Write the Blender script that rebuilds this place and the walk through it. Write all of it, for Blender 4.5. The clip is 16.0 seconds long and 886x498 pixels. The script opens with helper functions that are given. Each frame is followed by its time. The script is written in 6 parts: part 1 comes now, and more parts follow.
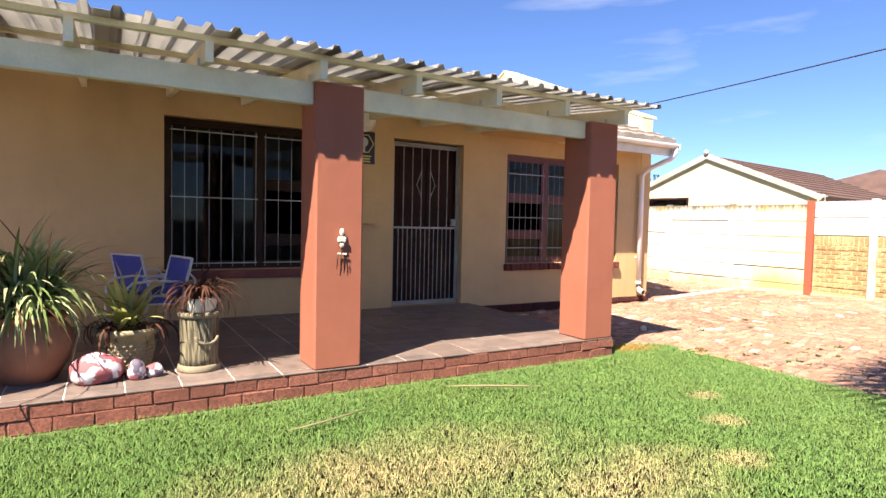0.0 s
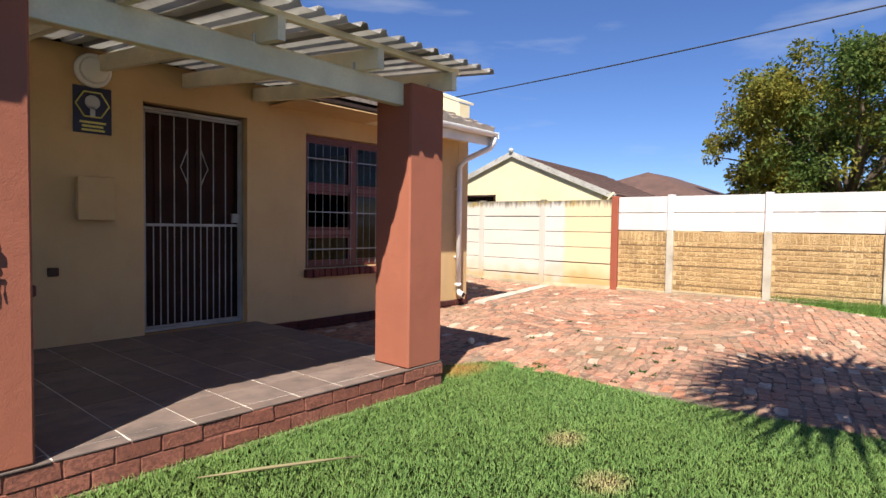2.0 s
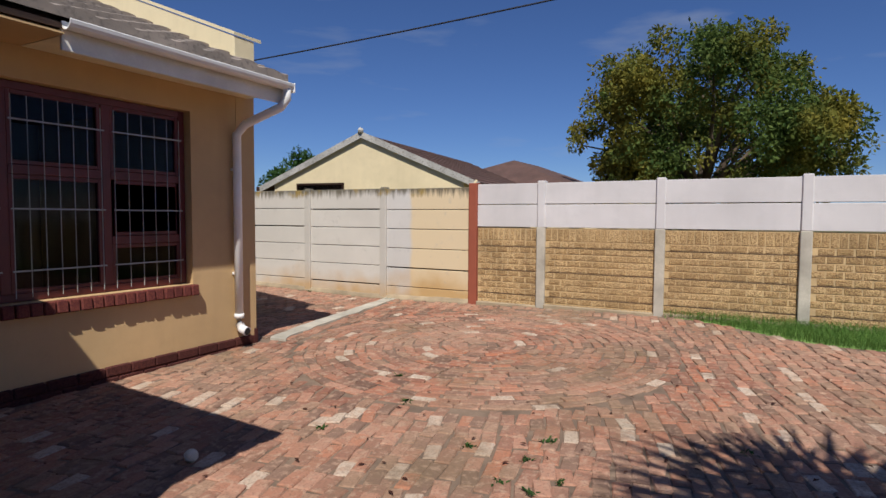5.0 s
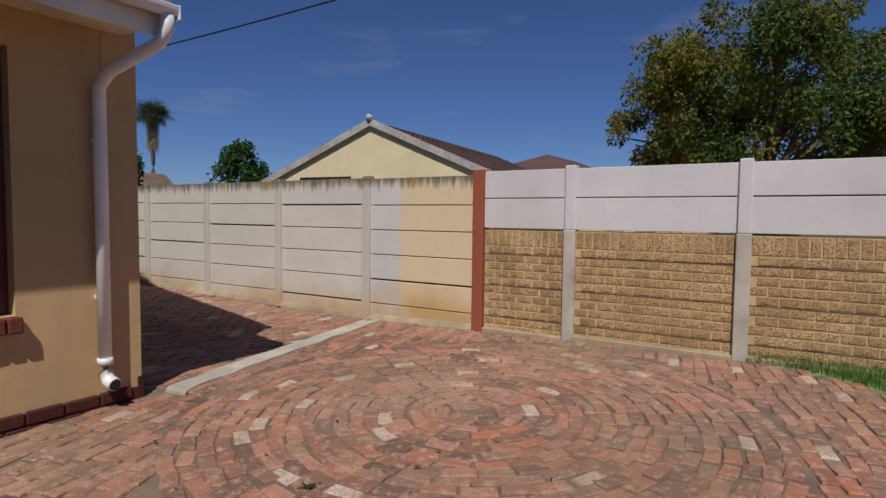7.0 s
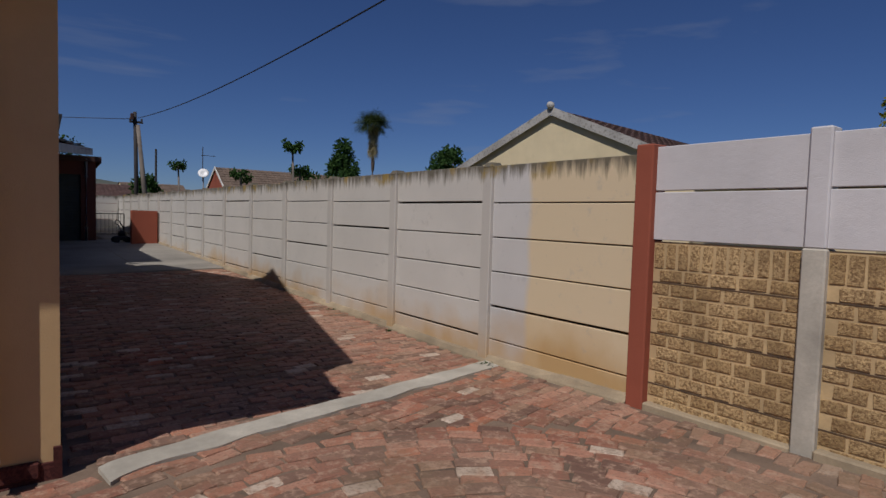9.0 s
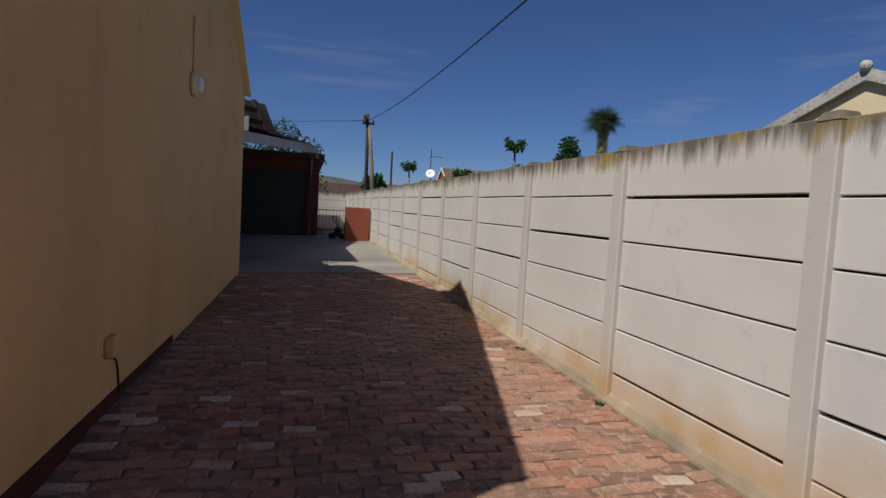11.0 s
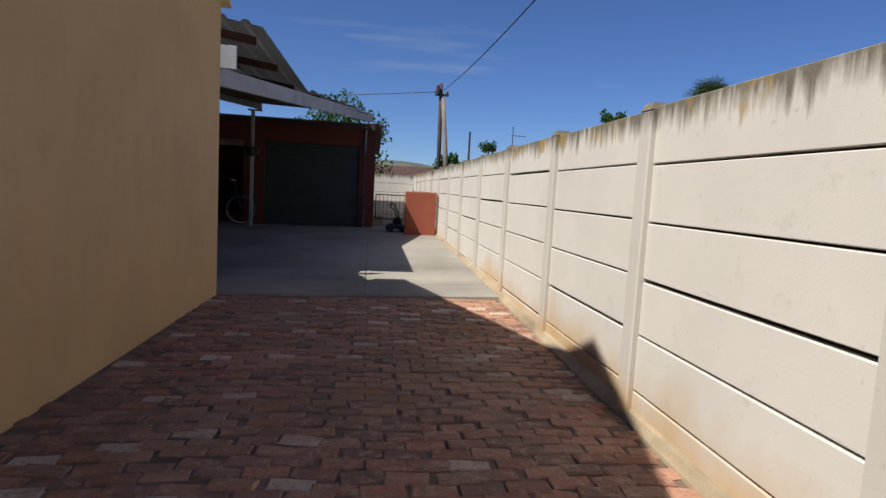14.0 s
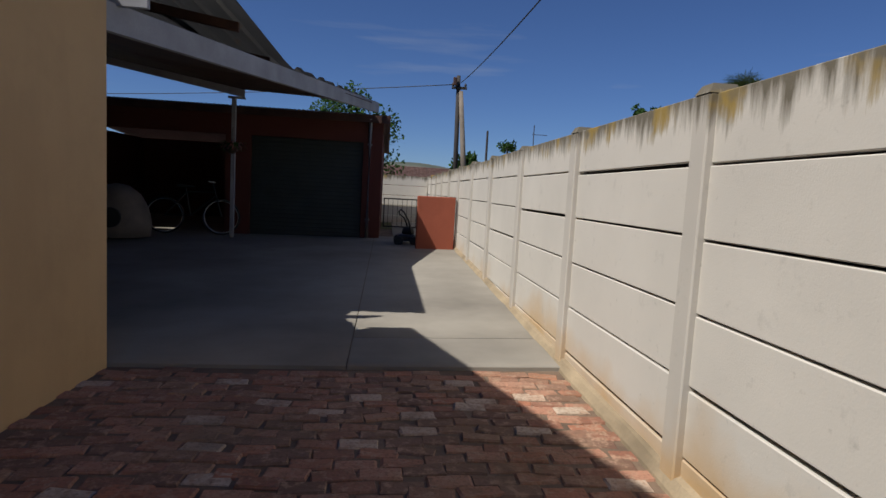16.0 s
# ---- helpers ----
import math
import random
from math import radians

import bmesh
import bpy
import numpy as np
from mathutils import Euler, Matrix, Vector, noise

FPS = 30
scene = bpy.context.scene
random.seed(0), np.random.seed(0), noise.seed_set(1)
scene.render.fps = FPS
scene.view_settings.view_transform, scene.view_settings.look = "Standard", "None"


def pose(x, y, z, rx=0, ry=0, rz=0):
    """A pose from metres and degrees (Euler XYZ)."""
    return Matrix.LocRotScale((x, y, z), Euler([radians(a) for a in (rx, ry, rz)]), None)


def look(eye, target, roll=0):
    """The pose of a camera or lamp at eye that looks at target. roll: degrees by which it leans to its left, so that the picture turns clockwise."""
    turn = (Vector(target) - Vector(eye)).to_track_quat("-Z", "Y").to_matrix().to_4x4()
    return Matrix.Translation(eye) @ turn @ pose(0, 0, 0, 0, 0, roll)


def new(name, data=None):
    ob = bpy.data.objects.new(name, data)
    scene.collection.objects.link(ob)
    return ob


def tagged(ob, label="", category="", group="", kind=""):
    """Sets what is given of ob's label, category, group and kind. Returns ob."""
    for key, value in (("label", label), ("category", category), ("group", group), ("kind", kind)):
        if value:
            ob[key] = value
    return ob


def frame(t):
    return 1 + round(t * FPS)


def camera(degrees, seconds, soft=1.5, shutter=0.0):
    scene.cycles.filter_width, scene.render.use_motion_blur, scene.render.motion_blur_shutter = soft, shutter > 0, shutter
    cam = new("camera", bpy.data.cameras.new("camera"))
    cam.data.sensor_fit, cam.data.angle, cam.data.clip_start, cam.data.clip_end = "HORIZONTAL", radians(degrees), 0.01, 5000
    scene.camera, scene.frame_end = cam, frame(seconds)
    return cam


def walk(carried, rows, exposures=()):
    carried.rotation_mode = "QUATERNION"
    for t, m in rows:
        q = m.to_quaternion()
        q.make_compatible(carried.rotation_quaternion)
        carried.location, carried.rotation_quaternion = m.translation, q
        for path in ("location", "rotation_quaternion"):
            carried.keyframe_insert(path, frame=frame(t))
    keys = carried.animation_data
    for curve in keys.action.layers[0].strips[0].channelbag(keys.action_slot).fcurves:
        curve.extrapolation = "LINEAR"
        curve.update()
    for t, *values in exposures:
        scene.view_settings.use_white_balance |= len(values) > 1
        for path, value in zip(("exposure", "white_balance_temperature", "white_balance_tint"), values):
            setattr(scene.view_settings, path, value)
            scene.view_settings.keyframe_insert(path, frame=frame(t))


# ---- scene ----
cam = camera(75.2, 16.0)
PATH = [
    (0, (-0.531, -0.327, 1.372), (0.477, 1.398, 1.284), 1.2),
    (0.5, (-0.398, -0.012, 1.365), (0.717, 1.646, 1.278), 1.3),
    (1, (-0.165, 0.303, 1.347), (1.085, 1.862, 1.266), 1.2),
    (1.5, (0.101, 0.541, 1.326), (1.476, 1.991, 1.248), 1.0),
    (2, (0.451, 0.816, 1.338), (1.96, 2.126, 1.258), 0.8),
    (2.5, (0.876, 1.013, 1.314), (2.472, 2.216, 1.233), 0.5),
    (3, (1.324, 1.189, 1.315), (2.988, 2.294, 1.228), 0.4),
    (3.5, (1.765, 1.353, 1.324), (3.49, 2.361, 1.224), 0.4),
    (4, (2.243, 1.522, 1.379), (3.998, 2.475, 1.269), 0.3),
    (6.5, (4.763, 2.369, 1.462), (6.51, 3.336, 1.348), 0.4),
    (7, (5.305, 2.502, 1.434), (6.996, 3.563, 1.32), 0.6),
    (7.5, (5.874, 2.668, 1.422), (7.479, 3.856, 1.309), 0.9),
    (8, (6.429, 2.828, 1.402), (7.916, 4.16, 1.294), 1.2),
    (8.5, (6.967, 3.008, 1.418), (8.337, 4.46, 1.31), 1.5),
    (9, (7.458, 3.251, 1.415), (8.661, 4.845, 1.307), 1.7),
    (9.5, (7.842, 3.614, 1.411), (8.86, 5.332, 1.304), 2.3),
    (10, (8.166, 4.07, 1.4), (8.98, 5.894, 1.287), 2.9),
    (12.5, (9.203, 7.064, 1.423), (9.541, 9.03, 1.28), 3.1),
    (13, (9.304, 7.693, 1.402), (9.618, 9.662, 1.251), 3.2),
    (13.5, (9.379, 8.335, 1.389), (9.672, 10.307, 1.221), 3.0),
    (14, (9.439, 8.953, 1.394), (9.694, 10.927, 1.197), 3.2),
    (14.5, (9.529, 9.552, 1.427), (9.757, 11.529, 1.223), 3.3),
    (15, (9.573, 10.114, 1.424), (9.78, 12.093, 1.223), 3.3),
    (15.5, (9.608, 10.654, 1.436), (9.813, 12.634, 1.237), 3.3),
    (16, (9.621, 11.224, 1.438), (9.825, 13.204, 1.244), 3.2),
]

EXPOSURE = [(0.0, 1.8, 7300, 12), (1.0, 1.58, 7200, 12), (2.0, 1.05, 6900, 10), (3.0, 0.65, 6600, 10), (4.0, 0.3, 6500, 10), (6.5, -0.2, 6500, 12), (8.0, -0.65, 6400, 14),
            (9.5, -0.75, 6300, 14), (10.2, -0.6, 6400, 13), (12.4, 0.28, 6600, 10), (14.0, 0.45, 6600, 10), (15.0, 0.22, 6600, 10), (16.0, -0.03, 6600, 10)]
walk(cam, [(t, look(eye, target, roll)) for t, eye, target, roll in PATH], EXPOSURE)

# ---- world and sun ----
SUN_WAY = Vector((0.67, 0.36, -1.0)).normalized()
world = bpy.data.worlds.new("sky")
scene.world = world
world.use_nodes = True
wn, wl = world.node_tree.nodes, world.node_tree.links
sky = wn.new("ShaderNodeTexSky")
sky.sky_type, sky.sun_disc = "NISHITA", False
sky.sun_elevation, sky.sun_rotation = math.asin(-SUN_WAY.z), math.atan2(-SUN_WAY.x, -SUN_WAY.y)
sky.altitude, sky.air_density, sky.dust_density, sky.ozone_density = 1200, 1.0, 0.0, 5.0
wn["Background"].inputs["Strength"].default_value = 0.05
# thin streaks of high cloud
coord = wn.new("ShaderNodeTexCoord")
stretch = wn.new("ShaderNodeMapping")
stretch.inputs["Rotation"].default_value = (0, 0, radians(25))
stretch.inputs["Scale"].default_value = (1.2, 3.0, 14.0)
cloud = wn.new("ShaderNodeTexNoise")
cloud.inputs["Scale"].default_value, cloud.inputs["Detail"].default_value = 1.7, 6
ramp = wn.new("ShaderNodeMapRange")
ramp.inputs["From Min"].default_value, ramp.inputs["From Max"].default_value = 0.6, 0.85
ramp.inputs["To Max"].default_value = 0.35
blend = wn.new("ShaderNodeMix")
blend.data_type = "RGBA"
blend.inputs["B"].default_value = (7.0, 7.6, 8.6, 1)
wl.new(coord.outputs["Generated"], stretch.inputs["Vector"])
wl.new(stretch.outputs["Vector"], cloud.inputs["Vector"])
wl.new(cloud.outputs["Fac"], ramp.inputs["Value"])
wl.new(ramp.outputs["Result"], blend.inputs["Factor"])
deep = wn.new("ShaderNodeMix")
deep.data_type, deep.blend_type = "RGBA", "MULTIPLY"
deep.inputs["Factor"].default_value = 1.0
deep.inputs["B"].default_value = (0.83, 1.02, 1.42, 1)
wl.new(sky.outputs["Color"], deep.inputs["A"])
wl.new(deep.outputs["Result"], blend.inputs["A"])
wl.new(blend.outputs["Result"], wn["Background"].inputs["Color"])

sun = new("sun", bpy.data.lights.new("sun", "SUN"))
sun.data.energy, sun.data.angle, sun.data.color = 5.0, radians(0.53), (1.0, 0.96, 0.90)
sun.matrix_world = look((-20, -11, 30), Vector((-20, -11, 30)) + SUN_WAY)


# ---- materials ----
def rgb(c):
    return (*c, 1.0)


class Nodes:
    """Short hand for building one material's node tree."""

    def __init__(self, name, rough=0.8, metal=0.0, spec=0.5):
        self.m = bpy.data.materials.new(name)
        self.m.use_nodes = True
        self.n, self.l = self.m.node_tree.nodes, self.m.node_tree.links
        self.bsdf = self.n["Principled BSDF"]
        self.bsdf.inputs["Roughness"].default_value = rough
        self.bsdf.inputs["Metallic"].default_value = metal
        self.bsdf.inputs["Specular IOR Level"].default_value = spec
        self.geo = self.n.new("ShaderNodeNewGeometry")
        self.place = self.geo.outputs["Position"]

    def noise(self, scale, detail=4, stretch=None, rough=0.55):
        t = self.n.new("ShaderNodeTexNoise")
        t.inputs["Scale"].default_value, t.inputs["Detail"].default_value = scale, detail
        t.inputs["Roughness"].default_value = rough
        src = self.place
        if stretch:
            mp = self.n.new("ShaderNodeMapping")
            mp.inputs["Scale"].default_value = stretch
            self.l.new(src, mp.inputs["Vector"])
            src = mp.outputs["Vector"]
        self.l.new(src, t.inputs["Vector"])
        return t.outputs["Fac"]

    def ramp(self, value, a, b, lo=0.0, hi=1.0):
        r = self.n.new("ShaderNodeMapRange")
        r.inputs["From Min"].default_value, r.inputs["From Max"].default_value = a, b
        r.inputs["To Min"].default_value, r.inputs["To Max"].default_value = lo, hi
        self.l.new(value, r.inputs["Value"])
        return r.outputs["Result"]

    def math(self, op, a, b=0.0):
        m = self.n.new("ShaderNodeMath")
        m.operation = op
        for i, v in enumerate((a, b)):
            if isinstance(v, (int, float)):
                m.inputs[i].default_value = v
            else:
                self.l.new(v, m.inputs[i])
        return m.outputs[0]

    def axis(self, k):
        s = self.n.new("ShaderNodeSeparateXYZ")
        self.l.new(self.place, s.inputs[0])
        return s.outputs[k]

    def mix(self, fac, a, b, mode="MIX"):
        m = self.n.new("ShaderNodeMix")
        m.data_type, m.blend_type = "RGBA", mode
        for key, v in (("Factor", fac), ("A", a), ("B", b)):
            if isinstance(v, (int, float)):
                m.inputs[key].default_value = v
            elif isinstance(v, tuple):
                m.inputs[key].default_value = rgb(v)
            else:
                self.l.new(v, m.inputs[key])
        return m.outputs["Result"]

    def each(self):
        return self.n.new("ShaderNodeObjectInfo").outputs["Random"]

    def island(self):
        return self.geo.outputs["Random Per Island"]

    def colour(self, c):
        self.l.new(c, self.bsdf.inputs["Base Color"])
        return self

    def gloss(self, v):
        self.l.new(v, self.bsdf.inputs["Roughness"])
        return self

    def bump(self, value, strength=0.3, distance=0.01):
        b = self.n.new("ShaderNodeBump")
        b.inputs["Strength"].default_value, b.inputs["Distance"].default_value = strength, distance
        self.l.new(value, b.inputs["Height"])
        self.l.new(b.outputs["Normal"], self.bsdf.inputs["Normal"])
        return self


def plain(name, c, rough=0.6, metal=0.0, var=0.25, scale=3.0, fine=60.0, bump=0.15, spec=0.5):
    """A worn surface of one colour: broad and fine variation, and a little relief."""
    k = Nodes(name, rough, metal, spec)
    dark = tuple(v * (1 - var) for v in c)
    light = tuple(min(1.0, v * (1 + var * 0.5)) for v in c)
    broad = k.ramp(k.noise(scale, 5), 0.3, 0.7)
    small = k.noise(fine, 3)
    col = k.mix(broad, dark, light)
    col = k.mix(k.ramp(small, 0.35, 0.75, 0.0, 0.35), col, dark)
    k.colour(col).bump(small, bump, 0.004)
    return k.m


def plaster(name, c, stain=0.15):
    k = Nodes(name, 0.88, spec=0.25)
    broad = k.ramp(k.noise(0.9, 6), 0.3, 0.72)
    col = k.mix(broad, tuple(v * 0.86 for v in c), tuple(v * 1.05 for v in c))
    streak = k.ramp(k.noise(2.0, 4, (3.0, 3.0, 0.35)), 0.5, 0.8, 0.0, stain)
    col = k.mix(streak, col, tuple(v * 0.55 for v in c))
    blot = k.ramp(k.noise(4.5, 6, None, 0.65), 0.5, 0.72, 0, 0.22)
    col = k.mix(blot, col, tuple(v * 0.7 for v in c))
    grain = k.noise(160, 3)
    k.colour(col).bump(k.math("ADD", grain, k.math("MULTIPLY", k.noise(14, 3), 1.6)), 0.3, 0.005)
    return k.m


M = {}
M["wall"] = plaster("ochre plaster", (0.58, 0.395, 0.20))
M["pillar"] = plaster("terracotta plaster", (0.34, 0.115, 0.07), 0.14)
M["parapet"] = plaster("cream parapet plaster", (0.72, 0.62, 0.40), 0.2)
M["neighbour"] = plaster("cream neighbour plaster", (0.72, 0.60, 0.38), 0.1)
M["red_wall"] = plaster("red brown wall paint", (0.30, 0.085, 0.05))
# carport shade is put into this colour, well below red_wall
M["garage_wall"] = plaster("red brown garage paint darkened as shade", (0.12, 0.04, 0.03))
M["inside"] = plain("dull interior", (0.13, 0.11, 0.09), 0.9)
M["maroon"] = plain("maroon window paint", (0.13, 0.022, 0.02), 0.45, var=0.35)
M["dark_wood"] = plain("dark stained window wood", (0.04, 0.02, 0.014), 0.6, var=0.4, spec=0.15)
M["door_wood"] = plain("dark brown door wood", (0.040, 0.015, 0.010), 0.6, var=0.4, spec=0.12)
M["sill"] = plain("maroon painted sill", (0.15, 0.03, 0.025), 0.5, var=0.35)
M["bar"] = plain("white painted bar", (0.34, 0.34, 0.325), 0.5, var=0.3)
M["gate_steel"] = plain("silver painted steel", (0.38, 0.36, 0.34), 0.45, 0.2, var=0.35)
M["beam"] = plain("weathered cream beam paint", (0.80, 0.72, 0.51), 0.7, var=0.3, scale=1.8)
M["white"] = plain("white plastic", (0.80, 0.79, 0.76), 0.4, var=0.1)
M["fascia"] = plain("white weathered fascia", (0.74, 0.72, 0.66), 0.6, var=0.2)
M["joint_backing"] = plain("dark backing for joint shade", (0.05, 0.038, 0.028), 0.95, var=0.4)
M["seam_shade"] = plain("shaded panel seam", (0.13, 0.085, 0.05), 0.95, var=0.5, scale=6)
M["black"] = plain("black rubber", (0.02, 0.02, 0.02), 0.7)
M["black_steel"] = plain("black painted steel", (0.02, 0.02, 0.022), 0.5, 0.2)
M["wire"] = plain("cable sheath", (0.015, 0.015, 0.018), 0.6)
M["pole_wood"] = plain("weathered pole wood", (0.20, 0.17, 0.14), 0.9, var=0.4, scale=2)
M["pole_dark"] = plain("dark creosoted pole", (0.045, 0.04, 0.038), 0.9, var=0.3, scale=2)
M["bark"] = plain("brown bark", (0.11, 0.08, 0.055), 0.95, var=0.5, scale=4, bump=0.6)
M["bronze"] = plain("dark rusty metal", (0.07, 0.035, 0.02), 0.6, 0.4, var=0.4)
M["bone"] = plain("bleached shell", (0.72, 0.65, 0.52), 0.6, var=0.25, scale=20)
M["blue"] = plain("blue woven sling", (0.02, 0.045, 0.30), 0.8, var=0.3, fine=300)
M["tube"] = plain("white enamelled tube", (0.55, 0.56, 0.57), 0.35, 0.3, var=0.2)
M["dark_door"] = plain("dark green grey roller door", (0.035, 0.045, 0.04), 0.6, var=0.3)
M["old_white"] = plain("grey white carport paint", (0.34, 0.35, 0.38), 0.7, var=0.25)
M["rust_tin"] = plain("old brown tin", (0.09, 0.045, 0.035), 0.7, 0.3, var=0.4)


def tin(name, c):
    k = Nodes(name, 0.55, 0.35)
    col = k.mix(k.ramp(k.noise(1.3, 5, (1, 0.3, 1)), 0.35, 0.7), tuple(v * 0.7 for v in c), c)
    col = k.mix(k.ramp(k.noise(9, 5), 0.62, 0.75, 0, 0.5), col, (0.22, 0.13, 0.08))
    k.colour(col).bump(k.noise(40, 3), 0.1, 0.003)
    return k.m


M["tin"] = tin("weathered zinc sheet", (0.60, 0.58, 0.54))
M["tin_old"] = tin("old grey carport sheet", (0.20, 0.20, 0.20))
M["tin_dark"] = tin("dull brown sheet", (0.12, 0.08, 0.07))


def lichen_tile(name, c, moss):
    k = Nodes(name, 0.9)
    col = k.mix(k.ramp(k.noise(2.2, 5), 0.35, 0.7), tuple(v * 0.65 for v in c), c)
    col = k.mix(k.ramp(k.noise(22, 5), 0.52, 0.66, 0, 0.7), col, moss)
    k.colour(col).bump(k.noise(70, 3), 0.3, 0.004)
    return k.m


M["roof"] = lichen_tile("grey brown concrete roof tile", (0.30, 0.25, 0.21), (0.12, 0.10, 0.09))
M["roof_red"] = lichen_tile("brown red roof tile", (0.115, 0.06, 0.048), (0.08, 0.06, 0.05))
M["roof_brown"] = lichen_tile("brown roof tile", (0.20, 0.14, 0.10), (0.10, 0.08, 0.06))
M["barge"] = lichen_tile("stained white barge board", (0.46, 0.44, 0.40), (0.12, 0.105, 0.09))


def precast(name, paint, second=None):
    """Cast concrete panels: algae on the top edge, rust coloured splash at the foot, fine pits."""
    k = Nodes(name, 0.85, spec=0.3)
    z = k.axis(2)
    col = k.mix(k.ramp(k.noise(1.1, 6), 0.3, 0.7), tuple(v * 0.88 for v in paint), paint)
    if second:
        edge = k.math("ADD", k.axis(1), k.math("MULTIPLY", k.noise(3.0, 2), 0.12))
        col = k.mix(k.ramp(edge, 6.66, 6.72), second, col)
    col = k.mix(k.ramp(k.noise(26, 5), 0.66, 0.74, 0, 0.35), col, tuple(v * 0.5 for v in paint))
    drip = k.noise(5.0, 6, (3.4, 3.4, 0.4), 0.65)
    reach = k.math("ADD", z, k.math("MULTIPLY", drip, 0.42))
    top = k.ramp(reach, 1.97, 2.09)
    col = k.mix(k.math("MULTIPLY", top, 0.93), col, (0.115, 0.10, 0.07))
    gold = k.math("MULTIPLY", k.ramp(reach, 1.97, 2.05), k.ramp(k.noise(3.2, 4), 0.54, 0.64))
    col = k.mix(k.math("MULTIPLY", gold, 0.75), col, (0.33, 0.225, 0.05))
    low = k.math("ADD", z, k.math("MULTIPLY", k.noise(1.6, 4), 0.75))
    foot = k.math("MULTIPLY", k.ramp(low, 0.98, 0.62), k.ramp(k.noise(0.9, 3), 0.3, 0.52))
    col = k.mix(k.math("MULTIPLY", foot, 0.8), col, (0.46, 0.28, 0.10))
    spot = k.ramp(k.noise(7, 6, None, 0.7), 0.60, 0.68, 0, 0.28)
    col = k.mix(spot, col, tuple(v * 0.6 for v in paint))
    k.colour(col).bump(k.math("ADD", k.noise(120, 4), k.noise(14, 4)), 0.2, 0.003)
    return k.m


M["panel"] = precast("grey white cast concrete", (0.60, 0.57, 0.515))
M["panel_two"] = precast("half repainted cast concrete", (0.58, 0.56, 0.53), (0.64, 0.52, 0.34))
M["panel_white"] = plaster("white painted cast concrete", (0.61, 0.585, 0.575), 0.12)
M["post"] = precast("grey cast concrete post", (0.52, 0.49, 0.44))
M["footing"] = plain("sandy cement footing", (0.36, 0.285, 0.185), 0.95, var=0.45, scale=2.2, bump=0.5)
M["cement"] = plain("bare grey cement", (0.48, 0.44, 0.36), 0.9, var=0.35, bump=0.4)


def brick_material(name, a, b, mortar, by_object, rough_bump=0.5):
    k = Nodes(name, 0.92, spec=0.2)
    pick = k.each() if by_object else k.island()
    col = k.mix(pick, a, b)
    col = k.mix(k.ramp(k.noise(1.3, 4), 0.5, 0.72, 0, 0.6), col, tuple(v * 0.5 for v in a))
    blot = k.ramp(k.noise(2.6, 6, (1, 1, 0.5), 0.65), 0.54, 0.68, 0, 0.55)
    col = k.mix(blot, col, tuple(v * 0.4 for v in a))
    pits = k.noise(62, 5, None, 0.7)
    col = k.mix(k.ramp(pits, 0.45, 0.57, 0, 0.85), col, mortar)
    k.colour(col).bump(k.math("SUBTRACT", k.math("MULTIPLY", k.noise(28, 3), 0.6), pits), rough_bump, 0.012)
    return k.m


M["brick_wall"] = brick_material("ochre rough cast brick", (0.46, 0.305, 0.14), (0.60, 0.42, 0.21), (0.21, 0.125, 0.06), True, 0.9)
M["brick_wall_far"] = brick_material("ochre rough cast brick joined", (0.46, 0.305, 0.14), (0.60, 0.42, 0.21), (0.21, 0.125, 0.06), False, 0.9)
M["mortar"] = plain("sandy joint", (0.54, 0.385, 0.20), 0.95, var=0.3, bump=0.4)
M["riser"] = brick_material("red painted brick", (0.25, 0.09, 0.06), (0.32, 0.125, 0.085), (0.15, 0.06, 0.045), True, 0.5)
M["riser_joint"] = plain("red painted joint", (0.20, 0.075, 0.052), 0.95, var=0.3)
M["plinth"] = brick_material("dark maroon plinth brick", (0.075, 0.024, 0.02), (0.11, 0.036, 0.028), (0.05, 0.016, 0.015), True, 0.3)
M["sill_brick"] = brick_material("maroon sill brick", (0.15, 0.042, 0.032), (0.20, 0.06, 0.042), (0.10, 0.025, 0.025), True, 0.3)


